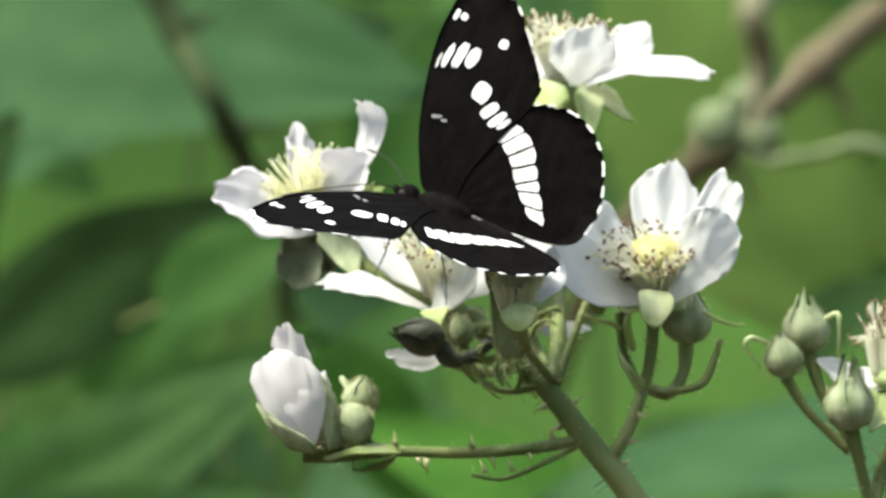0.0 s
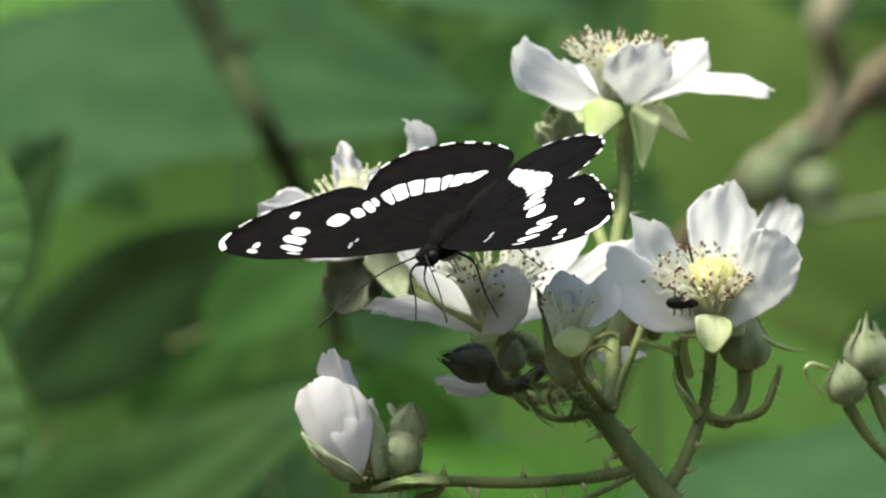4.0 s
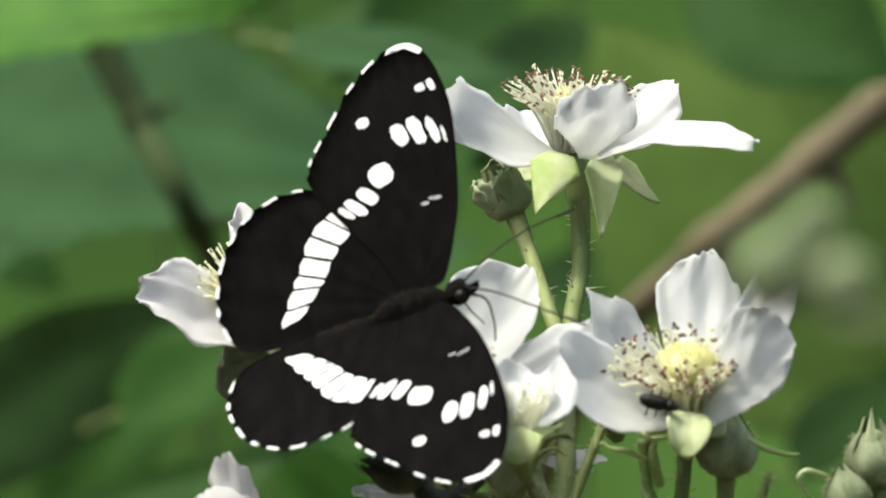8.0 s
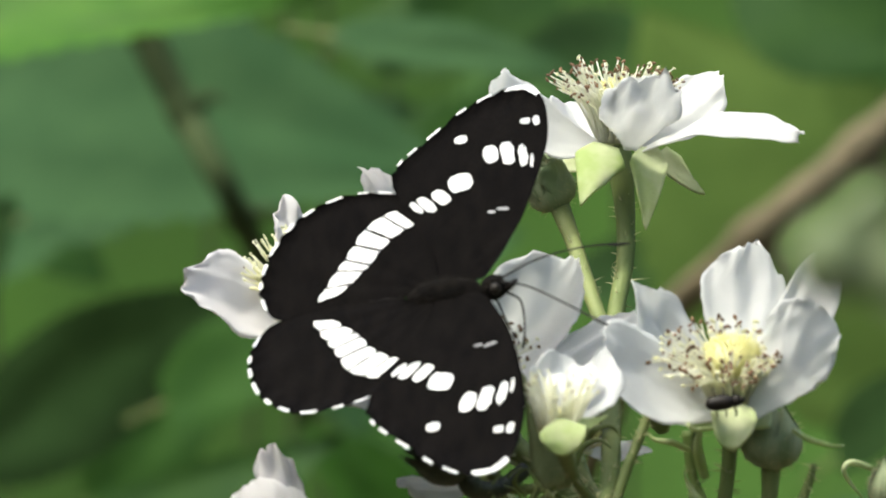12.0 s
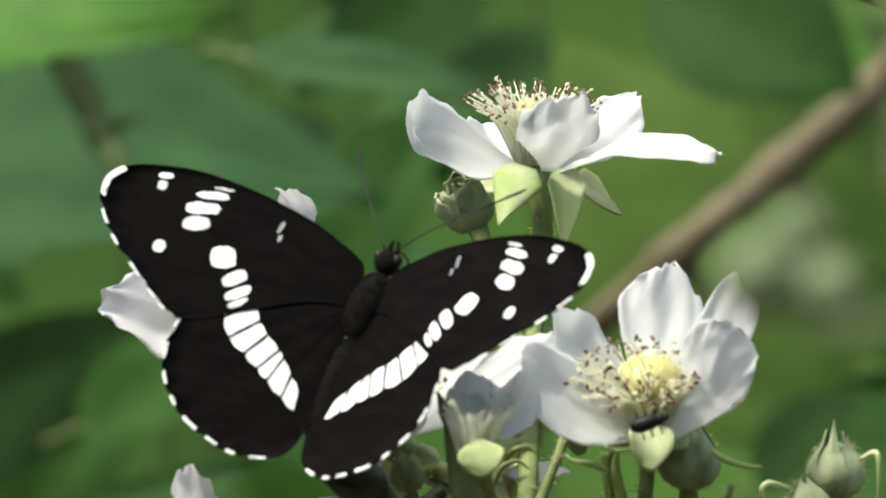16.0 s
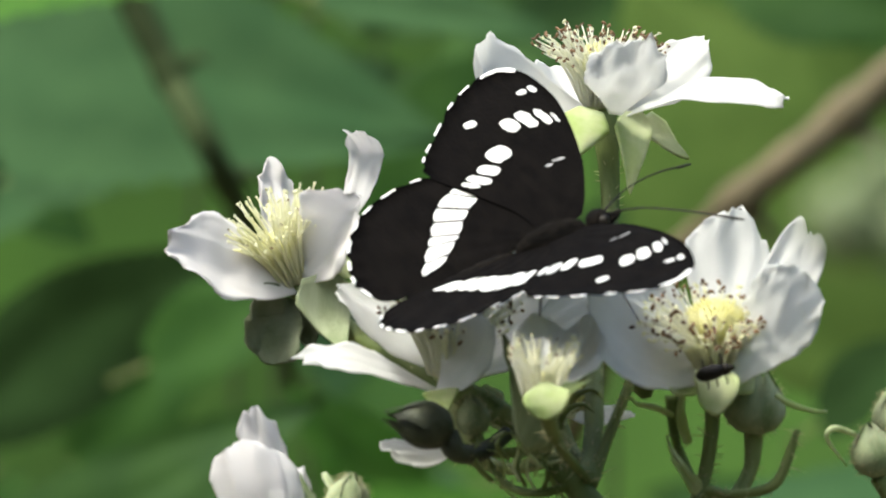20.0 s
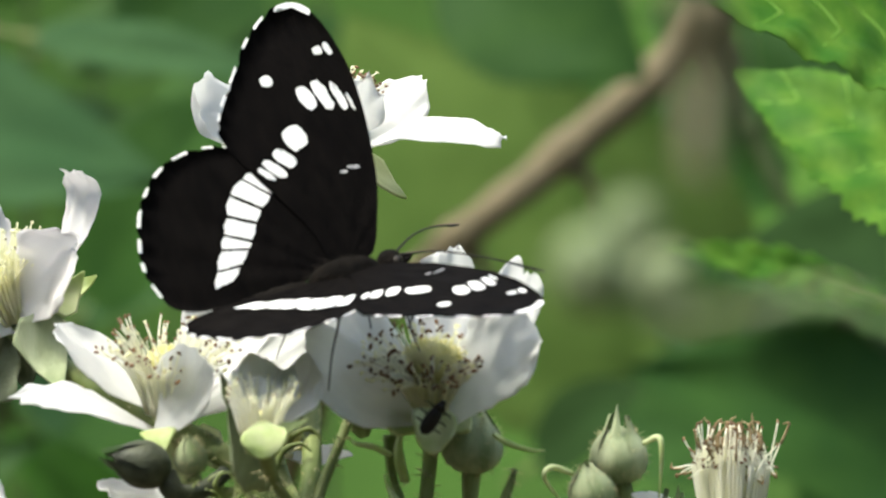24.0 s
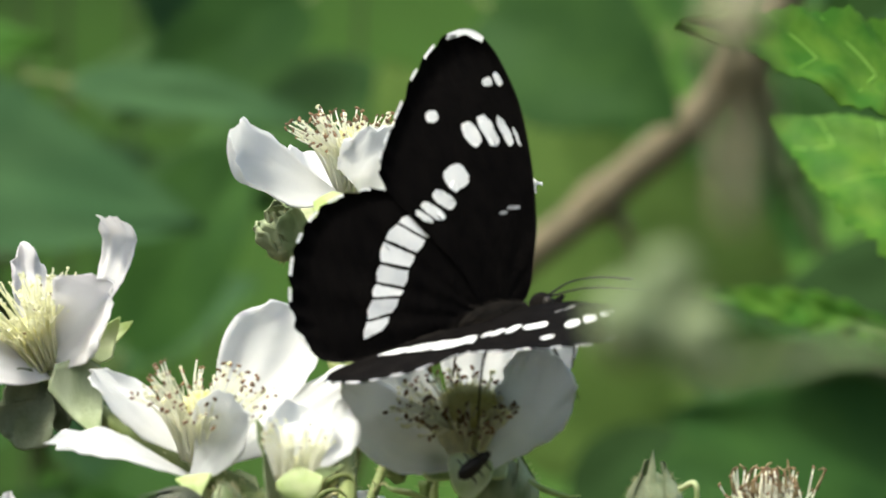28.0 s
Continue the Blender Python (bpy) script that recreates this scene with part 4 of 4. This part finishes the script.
def relief(a, b):
    """The wing's height over its plane, in mm: gentle camber and ribs of veins."""
    r = math.hypot(a, b - 1)
    ang = math.atan2(b - 1, a + 0.5)
    return 0.25 * math.sin(min(1, r / 30) * math.pi) - 0.0019 * r * r + 0.05 * math.cos(ang * 22) * min(1, r / 8)


def ringed(outline, n=5):
    """A smooth closed outline."""
    pts = [Vector((x, y, 0)) for x, y in outline]
    m, out = len(pts), []
    for i in range(m):
        a, b, c, d = pts[i - 1], pts[i], pts[(i + 1) % m], pts[(i + 2) % m]
        for k in range(n):
            t = k / n
            out.append(0.5 * (2 * b + (c - a) * t + (2 * a - 5 * b + 4 * c - d) * t * t + (3 * b - a - 3 * c + d) * t ** 3))
    return out


def wing(name, outline, side, root, parent, scallop, low):
    """One wing plate in the space of its hinge: dark above, pale brown below."""
    rim = ringed(outline)
    m, rings = len(rim), 9
    hub = Vector((root[0], root[1], 0))
    verts, faces, mats = [], [], []
    for lay in (0, 1):
        verts.append(hub.copy())
        for j in range(1, rings + 1):
            f = j / rings
            for i, q in enumerate(rim):
                p = hub.lerp(q, f)
                if j == rings and scallop and q.x > 2 and (q.y < 3 if low else (q.y < 9 and q.x > 16)):
                    d = (q - hub).normalized()
                    p = p + d * 0.28 * math.sin(i * 1.35)
                verts.append(p)
    n = 1 + rings * m
    for lay in (0, 1):
        o = lay * n
        for i in range(m):
            k = (i + 1) % m
            t = [(o, o + 1 + i, o + 1 + k)]
            for j in range(rings - 1):
                a = o + 1 + j * m
                t.append((a + i, a + m + i, a + m + k, a + k))
            faces += t if (lay == 0) == (side > 0) else [tuple(reversed(q)) for q in t]
            mats += [lay] * len(t) if lay == 0 else [2 if j < (4 if low else 2) else 1 for j in range(len(t))]
    for i in range(m):
        k = (i + 1) % m
        a, b = 1 + (rings - 1) * m + i, 1 + (rings - 1) * m + k
        q = (b, a, n + a, n + b)
        faces.append(q if side < 0 else tuple(reversed(q)))
        mats.append(0)
    out = []
    for lay in (0, 1):
        for v in verts[lay * n:(lay + 1) * n]:
            z = relief(v.x, v.y) - (0.10 if lay else 0) - (0.18 if low else 0)
            out.append((side * v.x / 1000, (v.y - (0 if low else FB)) / 1000, z / 1000))
    me = bpy.data.meshes.new(name)
    me.from_pydata(out, [], faces)
    me.materials.append(WING)
    me.materials.append(UNDER)
    me.materials.append(PALEUNDER)
    me.polygons.foreach_set("material_index", mats)
    me.polygons.foreach_set("use_smooth", [True] * len(me.polygons))
    ob = part(name, me, None, parent)
    return ob


def patch(wing_ob, loop, side, low, name, mat, both=True):
    """A mark of pale scales on a wing, a hair thick, above and below."""
    c = Vector((sum(p[0] for p in loop) / len(loop), sum(p[1] for p in loop) / len(loop)))
    verts, faces = [], []
    m = len(loop)
    for z0, flip in ((0.022, False), (-0.122, True)) if both else ((0.022, False),):
        o = len(verts)
        for f in (0.0, 0.5, 1.0):
            for p in ([c] if f == 0 else [c.lerp(Vector(q), f) for q in loop]):
                z = relief(p[0], p[1]) + z0 - (0.18 if low else 0) + (0 if f < 1 else (0.004 if flip else -0.004))
                verts.append((side * p[0] / 1000, (p[1] - (0 if low else FB)) / 1000, z / 1000))
        t = []
        for i in range(m):
            k = (i + 1) % m
            t += [(o, o + 1 + i, o + 1 + k), (o + 1 + i, o + 1 + m + i, o + 1 + m + k, o + 1 + k)]
        faces += t if (side > 0) != flip else [tuple(reversed(q)) for q in t]
    return part(name, (verts, faces), mat, wing_ob)


def feather(loop, amp, seed):
    """A loop with the slightly ragged edge of overlapping scales."""
    rng = random.Random(seed)
    out = []
    for i, p in enumerate(loop):
        q = loop[(i + 1) % len(loop)]
        for k in range(5):
            t = k / 5
            out.append((p[0] + (q[0] - p[0]) * t + rng.uniform(-amp, amp), p[1] + (q[1] - p[1]) * t + rng.uniform(-amp, amp)))
    return out


def oval(a, b, la, lb, turn=0.0, n=14, square=3.6, seed=0):
    rng = random.Random(seed)
    out = []
    for k in range(n):
        t = 2 * math.pi * k / n
        c, s = math.cos(t), math.sin(t)
        x = math.copysign(abs(c) ** (2 / square), c) * la / 2 * rng.uniform(0.93, 1.07)
        y = math.copysign(abs(s) ** (2 / square), s) * lb / 2 * rng.uniform(0.93, 1.07)
        out.append((a + x * math.cos(turn) - y * math.sin(turn), b + x * math.sin(turn) + y * math.cos(turn)))
    return out


FORE_MARKS = [(24.4, 10.4, 1.6, 0.7, -0.15), (24.5, 9.15, 1.05, 1.15, 0.0), (18.7, 9.2, 3.5, 0.95, -0.12), (19.4, 7.4, 3.9, 1.45, -0.18), (19.6, 5.5, 3.1, 1.6, -0.24),
              (17.7, 10.25, 2.2, 0.3, -0.05), (22.8, 1.85, 1.35, 1.4, 0), (15.6, 2.2, 2.9, 2.8, -0.2), (13.7, 0.1, 3.0, 1.5, -0.62), (12.9, -1.5, 3.1, 1.2, -0.66), (12.6, -2.7, 2.3, 0.7, -0.7)]
BAND_OUT = [(13.1, -5.2), (12.5, -6.8), (11.0, -8.8), (8.6, -9.9), (6.6, -10.8), (5.0, -11.7), (2.7, -12.9), (0.6, -13.8)]
BAND_IN = [(10.2, -2.7), (9.7, -3.8), (8.4, -5.4), (7.0, -6.5), (5.0, -7.7), (4.4, -8.3), (2.7, -9.8), (1.2, -11.2)]


def dashes(outline, first, last, side, low, wing_ob, share=0.13, step=7.4):
    """White scales of the fringe between the vein ends."""
    rim = ringed(outline, 8)
    hub = Vector((0, 1 if low else FB, 0))
    a, b = first * 8, last * 8
    i = a
    k = 0
    rng = random.Random(first + 7)
    while i < b - 3:
        n = (5, 4, 6)[k % 3]
        loop = []
        seg = [rim[j] for j in range(int(i), min(int(i) + n, b))]
        d = [(q - hub).normalized() for q in seg]
        loop = [(q.x + e.x * 0.22, q.y + e.y * 0.22) for q, e in zip(seg, d)] + [(q.x - e.x * share, q.y - e.y * share) for q, e in reversed(list(zip(seg, d)))]
        patch(wing_ob, feather(loop, 0.05, k), side, low, "fringe_mark", MARK)
        i += step + rng.uniform(-1.2, 1.8)
        k += 1


def butterfly():
    bf = thing("butterfly", (0, 0, 1), "black butterfly with white wing bands feeding on bramble flowers", "butterfly")
    mm = 0.001
    part("thorax", ball((0, 1.0 * mm, 0), (0, 1, 0), 2.3 * mm, 4.6 * mm, 18, 12), BODY, bf)
    part("underside", ball((0, 0.6 * mm, -0.9 * mm), (0, 1, 0), 1.9 * mm, 4.4 * mm, 16, 10), BELLY, bf, "pale grey underside of the thorax")
    part("abdomen", ball((0, -9.2 * mm, -0.5 * mm), (0, 1, 0.06), 1.6 * mm, 6.6 * mm, 16, 28, lambda s: math.sqrt(max(0, 1 - abs(s) ** 2.5)) * (0.82 + 0.18 * s) * (1 + 0.05 * math.cos(s * 22))), BODY, bf)
    part("abdomen_underside", ball((0, -8.6 * mm, -1.0 * mm), (0, 1, 0.06), 1.35 * mm, 5.8 * mm, 14, 12), BELLY, bf, "pale grey underside of the abdomen")
    hd = part("head", ball((0, 6.6 * mm, 0.5 * mm), (0, 1, 0.1), 1.45 * mm, 1.5 * mm, 14, 9), BODY, bf)
    for s in (-1, 1):
        part("eye", ball((s * 1.05 * mm, 7.0 * mm, 0.75 * mm), (0.4 * s, 0.5, 0.6), 0.68 * mm, 0.74 * mm, 14, 9), CHITIN, hd, "round dark brown eye")
        tip = Vector((s * 10.4, 20.0, -1.2)) * mm
        an = part("antenna", tube([(s * 0.5 * mm, 7.7 * mm, 1.3 * mm), (s * 3.6 * mm, 11.3 * mm, 1.5 * mm), (s * 7.3 * mm, 15.6 * mm, 0.5 * mm), tip], [0.00013, 0.00010, 0.00010, 0.00014], 7, 6), CHITIN, hd)
        part("club", tube([tip - Vector((s * 1.2, 1.6, -0.6)) * mm, tip - Vector((s * 0.5, 0.7, -0.25)) * mm, tip + Vector((s * 0.2, 0.28, -0.1)) * mm], [0.00013, 0.00017, 0.00010], 8, 4), CHITIN, hd)
        part("palp", tube([(s * 0.5 * mm, 7.6 * mm, 0.2 * mm), (s * 0.45 * mm, 8.6 * mm, 0.5 * mm), (s * 0.3 * mm, 9.3 * mm, 0.9 * mm)], [0.0004, 0.0003, 0.00012], 7, 4), BODY, hd)
        for k, (y, ya, yb) in enumerate(((2.6, 5.2, 6.4), (-0.8, -3.0, -5.5))):
            part("leg", tube([(s * 1.2 * mm, y * mm, -1.6 * mm), (s * 4.2 * mm, (y + ya) / 2 * mm, -2.0 * mm), (s * 5.6 * mm, ya * mm, -3.2 * mm), (s * 5.8 * mm, (ya + yb) / 2 * mm, -6.4 * mm), (s * 6.8 * mm, yb * mm, -9.6 * mm)],
                             [0.00024, 0.00019, 0.00013, 0.0001, 0.00007], 7, 5), CHITIN, bf)
    part("proboscis", tube([(0, 7.8 * mm, -0.2 * mm), (0, 9.2 * mm, -1.6 * mm), (0.2 * mm, 9.0 * mm, -4.6 * mm), (0.1 * mm, 8.2 * mm, -7.2 * mm)], [0.00016, 0.00012, 0.0001, 0.0001], 6, 5), CHITIN, hd)
    fuzz = []
    rng = random.Random(3)
    for _ in range(420):
        a, y = rng.uniform(-0.4, 3.54), rng.uniform(-4.5, 5.2)
        r = 2.2 * math.sqrt(max(0.05, 1 - ((y - 1) / 4.8) ** 2))
        d = Vector((math.cos(a), 0, math.sin(a)))
        p = d * r * mm + Vector((0, y * mm, 0))
        tip = p + (d * 0.7 + Vector((0, -0.9, 0))) * rng.uniform(0.7, 1.4) * mm
        u = Vector((0.00005, 0, 0)) if abs(d.x) < 0.7 else Vector((0, 0, 0.00005))
        fuzz.append(([p + u, p - u, p + Vector((0, 0.00007, 0)), tip], [(0, 1, 3), (1, 2, 3), (2, 0, 3)]))
    part("fur", merge(fuzz), BODY, bf)["kind"] = "stuff"
    moving = {}
    for s in (-1, 1):
        fw = wing("forewing", FORE, s, (0.0, FB), bf, True, False)
        hw = wing("hindwing", HIND, s, (0.0, 0.5), bf, True, True)
        for k, (a, b, la, lb, t) in enumerate(FORE_MARKS):
            patch(fw, feather(oval(a, b, la, lb, t, square=2.8, seed=k), 0.08, k), s, False, "white_spot", MARK)
        patch(fw, oval(10.4, 7.3, 0.45, 1.5, 0.3, seed=20), s, False, "grey_fleck", GREYMARK, False)
        patch(fw, oval(10.2, 6.0, 0.4, 0.9, 0.2, seed=21), s, False, "grey_fleck", GREYMARK, False)
        for k in range(7):
            g = 0.07
            o0, o1, i0, i1 = Vector(BAND_OUT[k]), Vector(BAND_OUT[k + 1]), Vector(BAND_IN[k]), Vector(BAND_IN[k + 1])
            o0, o1, i0, i1 = o0.lerp(i0, 0.07), o1.lerp(i1, 0.07), i0.lerp(o0, 0.05), i1.lerp(o1, 0.05)
            q0, q1, p0, p1 = o0.lerp(o1, g), o0.lerp(o1, 1 - g), i0.lerp(i1, g + 0.03), i0.lerp(i1, 0.97 - g)
            out = (q0 + q1) / 2 + ((q0 + q1) / 2 - (p0 + p1) / 2).normalized() * 0.25
            inn = (p0 + p1) / 2 - ((q0 + q1) / 2 - (p0 + p1) / 2).normalized() * 0.15
            loop = [tuple(v) for v in (q0, out.lerp(q0, 0.45), out, out.lerp(q1, 0.45), q1, q1.lerp(p1, 0.5), p1, inn, p0, p0.lerp(q0, 0.5))]
            patch(hw, feather(loop, 0.06, k), s, True, "white_band_cell", MARK)
        dashes(FORE, 10, 15, s, False, fw)
        dashes(HIND, 4, 13, s, True, hw)
        rim = ringed(FORE, 8)[7 * 8 + 3:9 * 8 + 4]
        patch(fw, [(q.x + 0.1, q.y + 0.1) for q in rim] + [(q.x - 0.45, q.y - 0.30) for q in reversed(rim)], s, False, "apex_mark", MARK)
        moving[s] = (fw, hw)
    return bf, moving


FLIGHT = [
    # seconds; place of the body in mm; turn in degrees; lift of the left and right wings; sweep of the forewings; sweep of the hindwings
    (0, 1.8, -10.0, -2.5, 21.2, -17.4, 55.1, 12.3, 63.1, 6.8, 1.1, 0.0, 4.5), (0.5, 6.7, -8.6, -1.6, 37.3, -13.9, 75.0, 7.0, 93.4, 0.0, -0.9, 0.0, 0.3),
    (1, 2.9, -10.2, -1.7, 27.2, -21.6, 67.7, 19.7, 69.8, 0.5, 2.5, 0.0, 2.5), (1.5, 1.9, -8.6, -1.3, -1.7, -6.5, 90.0, 5.0, 67.0, 0.0, -3.0, 0.0, 1.4),
    (2, 0.7, -10.2, -1.5, -2.9, -19.2, 95.3, 18.5, 38.1, 9.1, 1.9, 0.0, 3.2), (2.5, -1.2, -9.6, -1.1, -16.9, -5.2, 115.4, 12.0, 56.8, 0.0, -1.2, 0.0, 0.9),
    (3, -1.0, -9.8, -0.4, -21.9, -2.0, 125.2, 10.9, 31.7, 8.0, 1.3, 0.0, 1.3), (3.5, -4.6, -10.1, -1.9, -31.2, -2.5, 131.3, 13.0, 17.7, 0.0, -1.4, 0.0, 0.2),
    (5.5, -2.0, -28.3, -0.5, -30.2, 21.2, -178.2, 4.9, 2.2, 6.0, 0.8, 2.0, 2.5), (6, -2.5, -16.0, -0.1, -15.7, 33.7, -166.5, 20.1, 25.8, 7.2, 0.5, 2.3, 0.8),
    (6.5, -4.7, -8.2, -0.9, 26.9, 16.3, -119.5, 57.1, 2.3, 1.6, -11.3, -2.0, 0.0), (7, -3.0, -11.4, -0.8, 19.8, 18.1, -121.1, 66.3, 3.5, 2.2, -17.3, -2.8, 0.0),
    (7.5, -0.6, -9.2, -1.1, 14.1, 23.3, -102.8, 52.9, 5.0, 1.9, 0.8, 0.0, 0.0), (8, -1.3, -8.0, -2.2, 22.1, 36.9, -87.2, 27.8, 1.4, -3.8, -1.7, 2.4, -0.0),
    (8.5, -1.3, -7.6, -2.0, 11.8, 21.5, -91.1, 34.7, -4.5, -2.4, -2.1, 0.0, 0.0), (9, -1.8, -7.6, -2.0, 12.8, 18.2, -93.2, 35.7, -3.5, -1.8, -1.2, 0.0, 0.0),
    (9.5, -2.6, -7.2, -1.5, 14.2, 17.3, -94.6, 31.4, -7.5, -0.7, -1.4, 0.0, 0.0), (10, -2.7, -7.3, -1.4, 15.1, 23.6, -97.7, 22.2, -6.5, -0.6, -0.8, 0.0, 0.0),
    (10.5, -2.9, -7.2, -1.5, 15.9, 22.4, -97.2, 27.6, -8.9, -0.5, -0.7, 0.0, 0.0), (11, -2.9, -7.1, -1.6, 12.9, 21.9, -96.8, 32.8, -7.4, -0.5, -0.7, 0.0, 0.0),
    (11.5, -2.4, -7.3, -1.6, 8.0, 19.2, -97.6, 41.4, -3.0, -1.9, -0.8, 0.0, 0.0), (12, -2.5, -6.7, -1.6, 9.0, 24.8, -98.5, 22.9, -11.7, -0.1, 0.1, 0.0, 0.0),
    (12.5, -2.2, -7.1, -1.5, 7.3, 26.5, -100.0, 17.6, -10.3, 0.2, 0.4, 0.0, 0.0), (14.5, 0.9, -11.9, -0.8, 21.0, 36.4, -88.4, 50.2, 25.6, 3.4, 0.7, 2.2, 1.2),
    (15, 1.6, -9.9, -1.1, 42.6, 33.8, -48.8, 53.9, 39.5, 5.5, -4.7, 6.3, -0.7), (15.5, -1.0, -8.5, -1.3, 61.8, 20.0, -58.6, 38.7, -17.8, -3.2, 4.7, 1.1, -0.7),
    (16, -1.4, -7.6, -1.0, 58.8, 13.4, -27.4, 19.8, 27.3, -8.9, -5.0, 0.1, -1.4), (16.5, -3.0, -8.5, -2.1, 40.9, 12.8, -6.3, 1.4, 40.7, -3.4, -6.5, -0.5, -2.0),
    (17, -2.9, -8.2, -2.5, 45.2, 2.0, -17.0, 14.1, 19.4, -3.7, -7.3, -0.2, -1.5), (17.5, -2.7, -6.5, -1.1, 52.0, 12.4, -15.2, 3.0, 43.8, -3.3, -5.3, -0.1, -2.4),
    (18, 0.9, -6.2, 0.5, 34.5, 4.3, -48.6, 26.3, 1.7, -3.3, -5.0, -0.1, -0.5), (18.5, 3.6, -5.8, -0.9, 24.6, 12.1, -86.7, 48.0, 1.9, -3.6, -1.2, 0.9, 0.0),
    (19, 6.7, -3.2, -0.6, 30.7, 26.8, -74.1, 28.7, 6.8, -4.7, -2.5, 1.8, -0.9), (19.5, 7.6, -3.6, -1.0, 24.4, 14.8, -81.2, 40.0, 3.1, -5.9, -1.1, 1.9, -1.1),
    (20, 11.2, -1.3, 0.2, 22.2, 17.3, -75.2, 20.2, 8.6, -5.3, -1.6, 1.0, -1.6), (20.5, 14.7, -2.5, -0.6, 12.0, 10.7, -67.0, 35.7, 5.3, -0.7, -3.6, 1.7, 1.1),
    (21, 17.7, -2.5, -1.0, 8.6, 16.5, -64.8, 54.7, 9.3, 2.0, -1.4, 3.4, 1.9), (21.5, 18.8, -2.7, -0.5, -0.2, 3.5, -64.3, 66.2, 1.0, -1.2, -0.0, 0.2, 0.0),
    (22, 18.7, -3.1, -0.3, 11.7, 17.9, -59.5, 63.3, 28.0, -1.6, -1.6, 2.7, 1.1), (22.5, 18.4, -3.8, -0.6, 25.3, 28.9, -42.5, 43.1, 37.1, 3.4, -1.5, 8.4, 3.2),
    (24.5, 19.9, -3.0, 1.1, 15.2, 7.8, -68.9, 59.5, 2.0, -4.2, 0.0, 0.8, 0.0), (25, 22.2, -4.3, -0.4, 17.6, 2.9, -58.7, 56.9, 15.8, -1.8, -2.9, 1.7, 5.2),
    (25.5, 28.8, -4.5, -0.5, 25.0, 38.7, -41.9, 50.7, 28.1, 4.3, 1.4, 9.9, 3.5), (26, 29.8, -1.9, 0.1, 14.2, 32.0, -58.7, 33.2, 26.7, 0.8, -0.7, 6.1, 3.4),
    (26.5, 31.9, -3.2, -1.9, -23.7, 6.9, -81.3, 81.8, 13.3, -4.1, 4.4, 2.5, 0.0), (27, 31.0, -2.9, -0.2, 3.6, 18.7, -72.5, 75.7, 24.8, 1.4, -12.9, 3.9, 6.3),
    (27.5, 31.2, -1.9, 1.1, 16.4, 3.0, -94.8, 72.0, 9.0, -3.8, 0.0, 1.6, 0.0), (28, 32.1, -1.0, 0.9, 16.2, 5.4, -77.0, 83.0, 1.9, -2.3, -3.6, 1.9, 1.6),
]
BUTTERFLY, WINGS = butterfly()


def beetle():
    mm = 0.001
    ob = thing("beetle", at(1190, 626, -4), "small glossy black beetle crawling on a white flower", "beetle")
    part("wing_case", ball((0, 0, 0), (1, 0, 0), 0.85 * mm, 1.75 * mm, 14, 10, lambda s: math.sqrt(max(0, 1 - abs(s) ** 2.6))), CHITIN, ob)
    part("thorax", ball((1.75 * mm, 0, 0), (1, 0, 0), 0.68 * mm, 0.6 * mm, 12, 8), CHITIN, ob)
    part("head", ball((2.35 * mm, 0, 0), (1, 0, 0), 0.42 * mm, 0.4 * mm, 10, 7), CHITIN, ob)
    for k, x in enumerate((1.4, 0.3, -0.7)):
        for s in (-1, 1):
            part("leg", tube([(x * mm, s * 0.4 * mm, -0.4 * mm), ((x + 0.2) * mm, s * 1.2 * mm, -0.3 * mm), ((x + 0.1) * mm, s * 1.7 * mm, -1.0 * mm)], [0.00011, 0.0001, 0.00006], 6, 4), CHITIN, ob)
    return ob


BEETLE = beetle()


def motions():
    bf = BUTTERFLY
    walk(bf, [(r[0], pose(r[1] / 1000, r[2] / 1000, 1 + r[3] / 1000, r[4], r[5], r[6])) for r in FLIGHT])
    for s, lift, sweep, turn in ((-1, 7, 9, 11), (1, 8, 10, 12)):
        fw, hw = WINGS[s]
        walk(fw, [(r[0], pose(s * HX / 1000, FB / 1000, HZ / 1000, 0, -s * r[lift], 0) @ pose(0, 0, 0, 0, 0, s * r[sweep])) for r in FLIGHT])
        walk(hw, [(r[0], pose(s * HX / 1000, 0, HZ / 1000, 0, -s * r[lift], 0) @ pose(0, 0, 0, 0, 0, s * r[turn])) for r in FLIGHT])
    base = SWAYING[0].location.copy()
    walk(SWAYING[0], [(t, Matrix.Translation(base + Vector((x, 0, z)))) for t, x, z in ((0, 0.0011, 0.0043), (3.5, 0.0007, 0.0026), (5.5, -0.0030, 0.0006), (8, -0.0030, 0.0004), (12.5, -0.0023, 0.0006), (17, -0.00175, 0.00075), (22, -0.0003, 0.0007), (24.5, 0.0004, 0.0003), (28, 0.0004, 0.0))])
    crawl = [(0, 1186, 628, -1, 10), (2, 1186, 626, -3, 10), (3, 1189, 624, -5, 5), (5.5, 1200, 631, -7, -10), (8, 1208, 634, -8, -15), (11, 1236, 648, -10, 5), (12.5, 1250, 652, -10, 10),
             (14.5, 1262, 654, -11, 25), (17, 1254, 650, -11, 15), (20, 1257, 660, -11, 15), (21, 1265, 664, -11, 45), (22, 1262, 674, -11, 55), (25, 1262, 676, -11, 55), (28, 1270, 678, -11, 40)]
    walk(BEETLE, [(t, Matrix.Translation(at(u, v, d)) @ pose(0, 0, 0, 90, -a, 0)) for t, u, v, d, a in crawl])


motions()
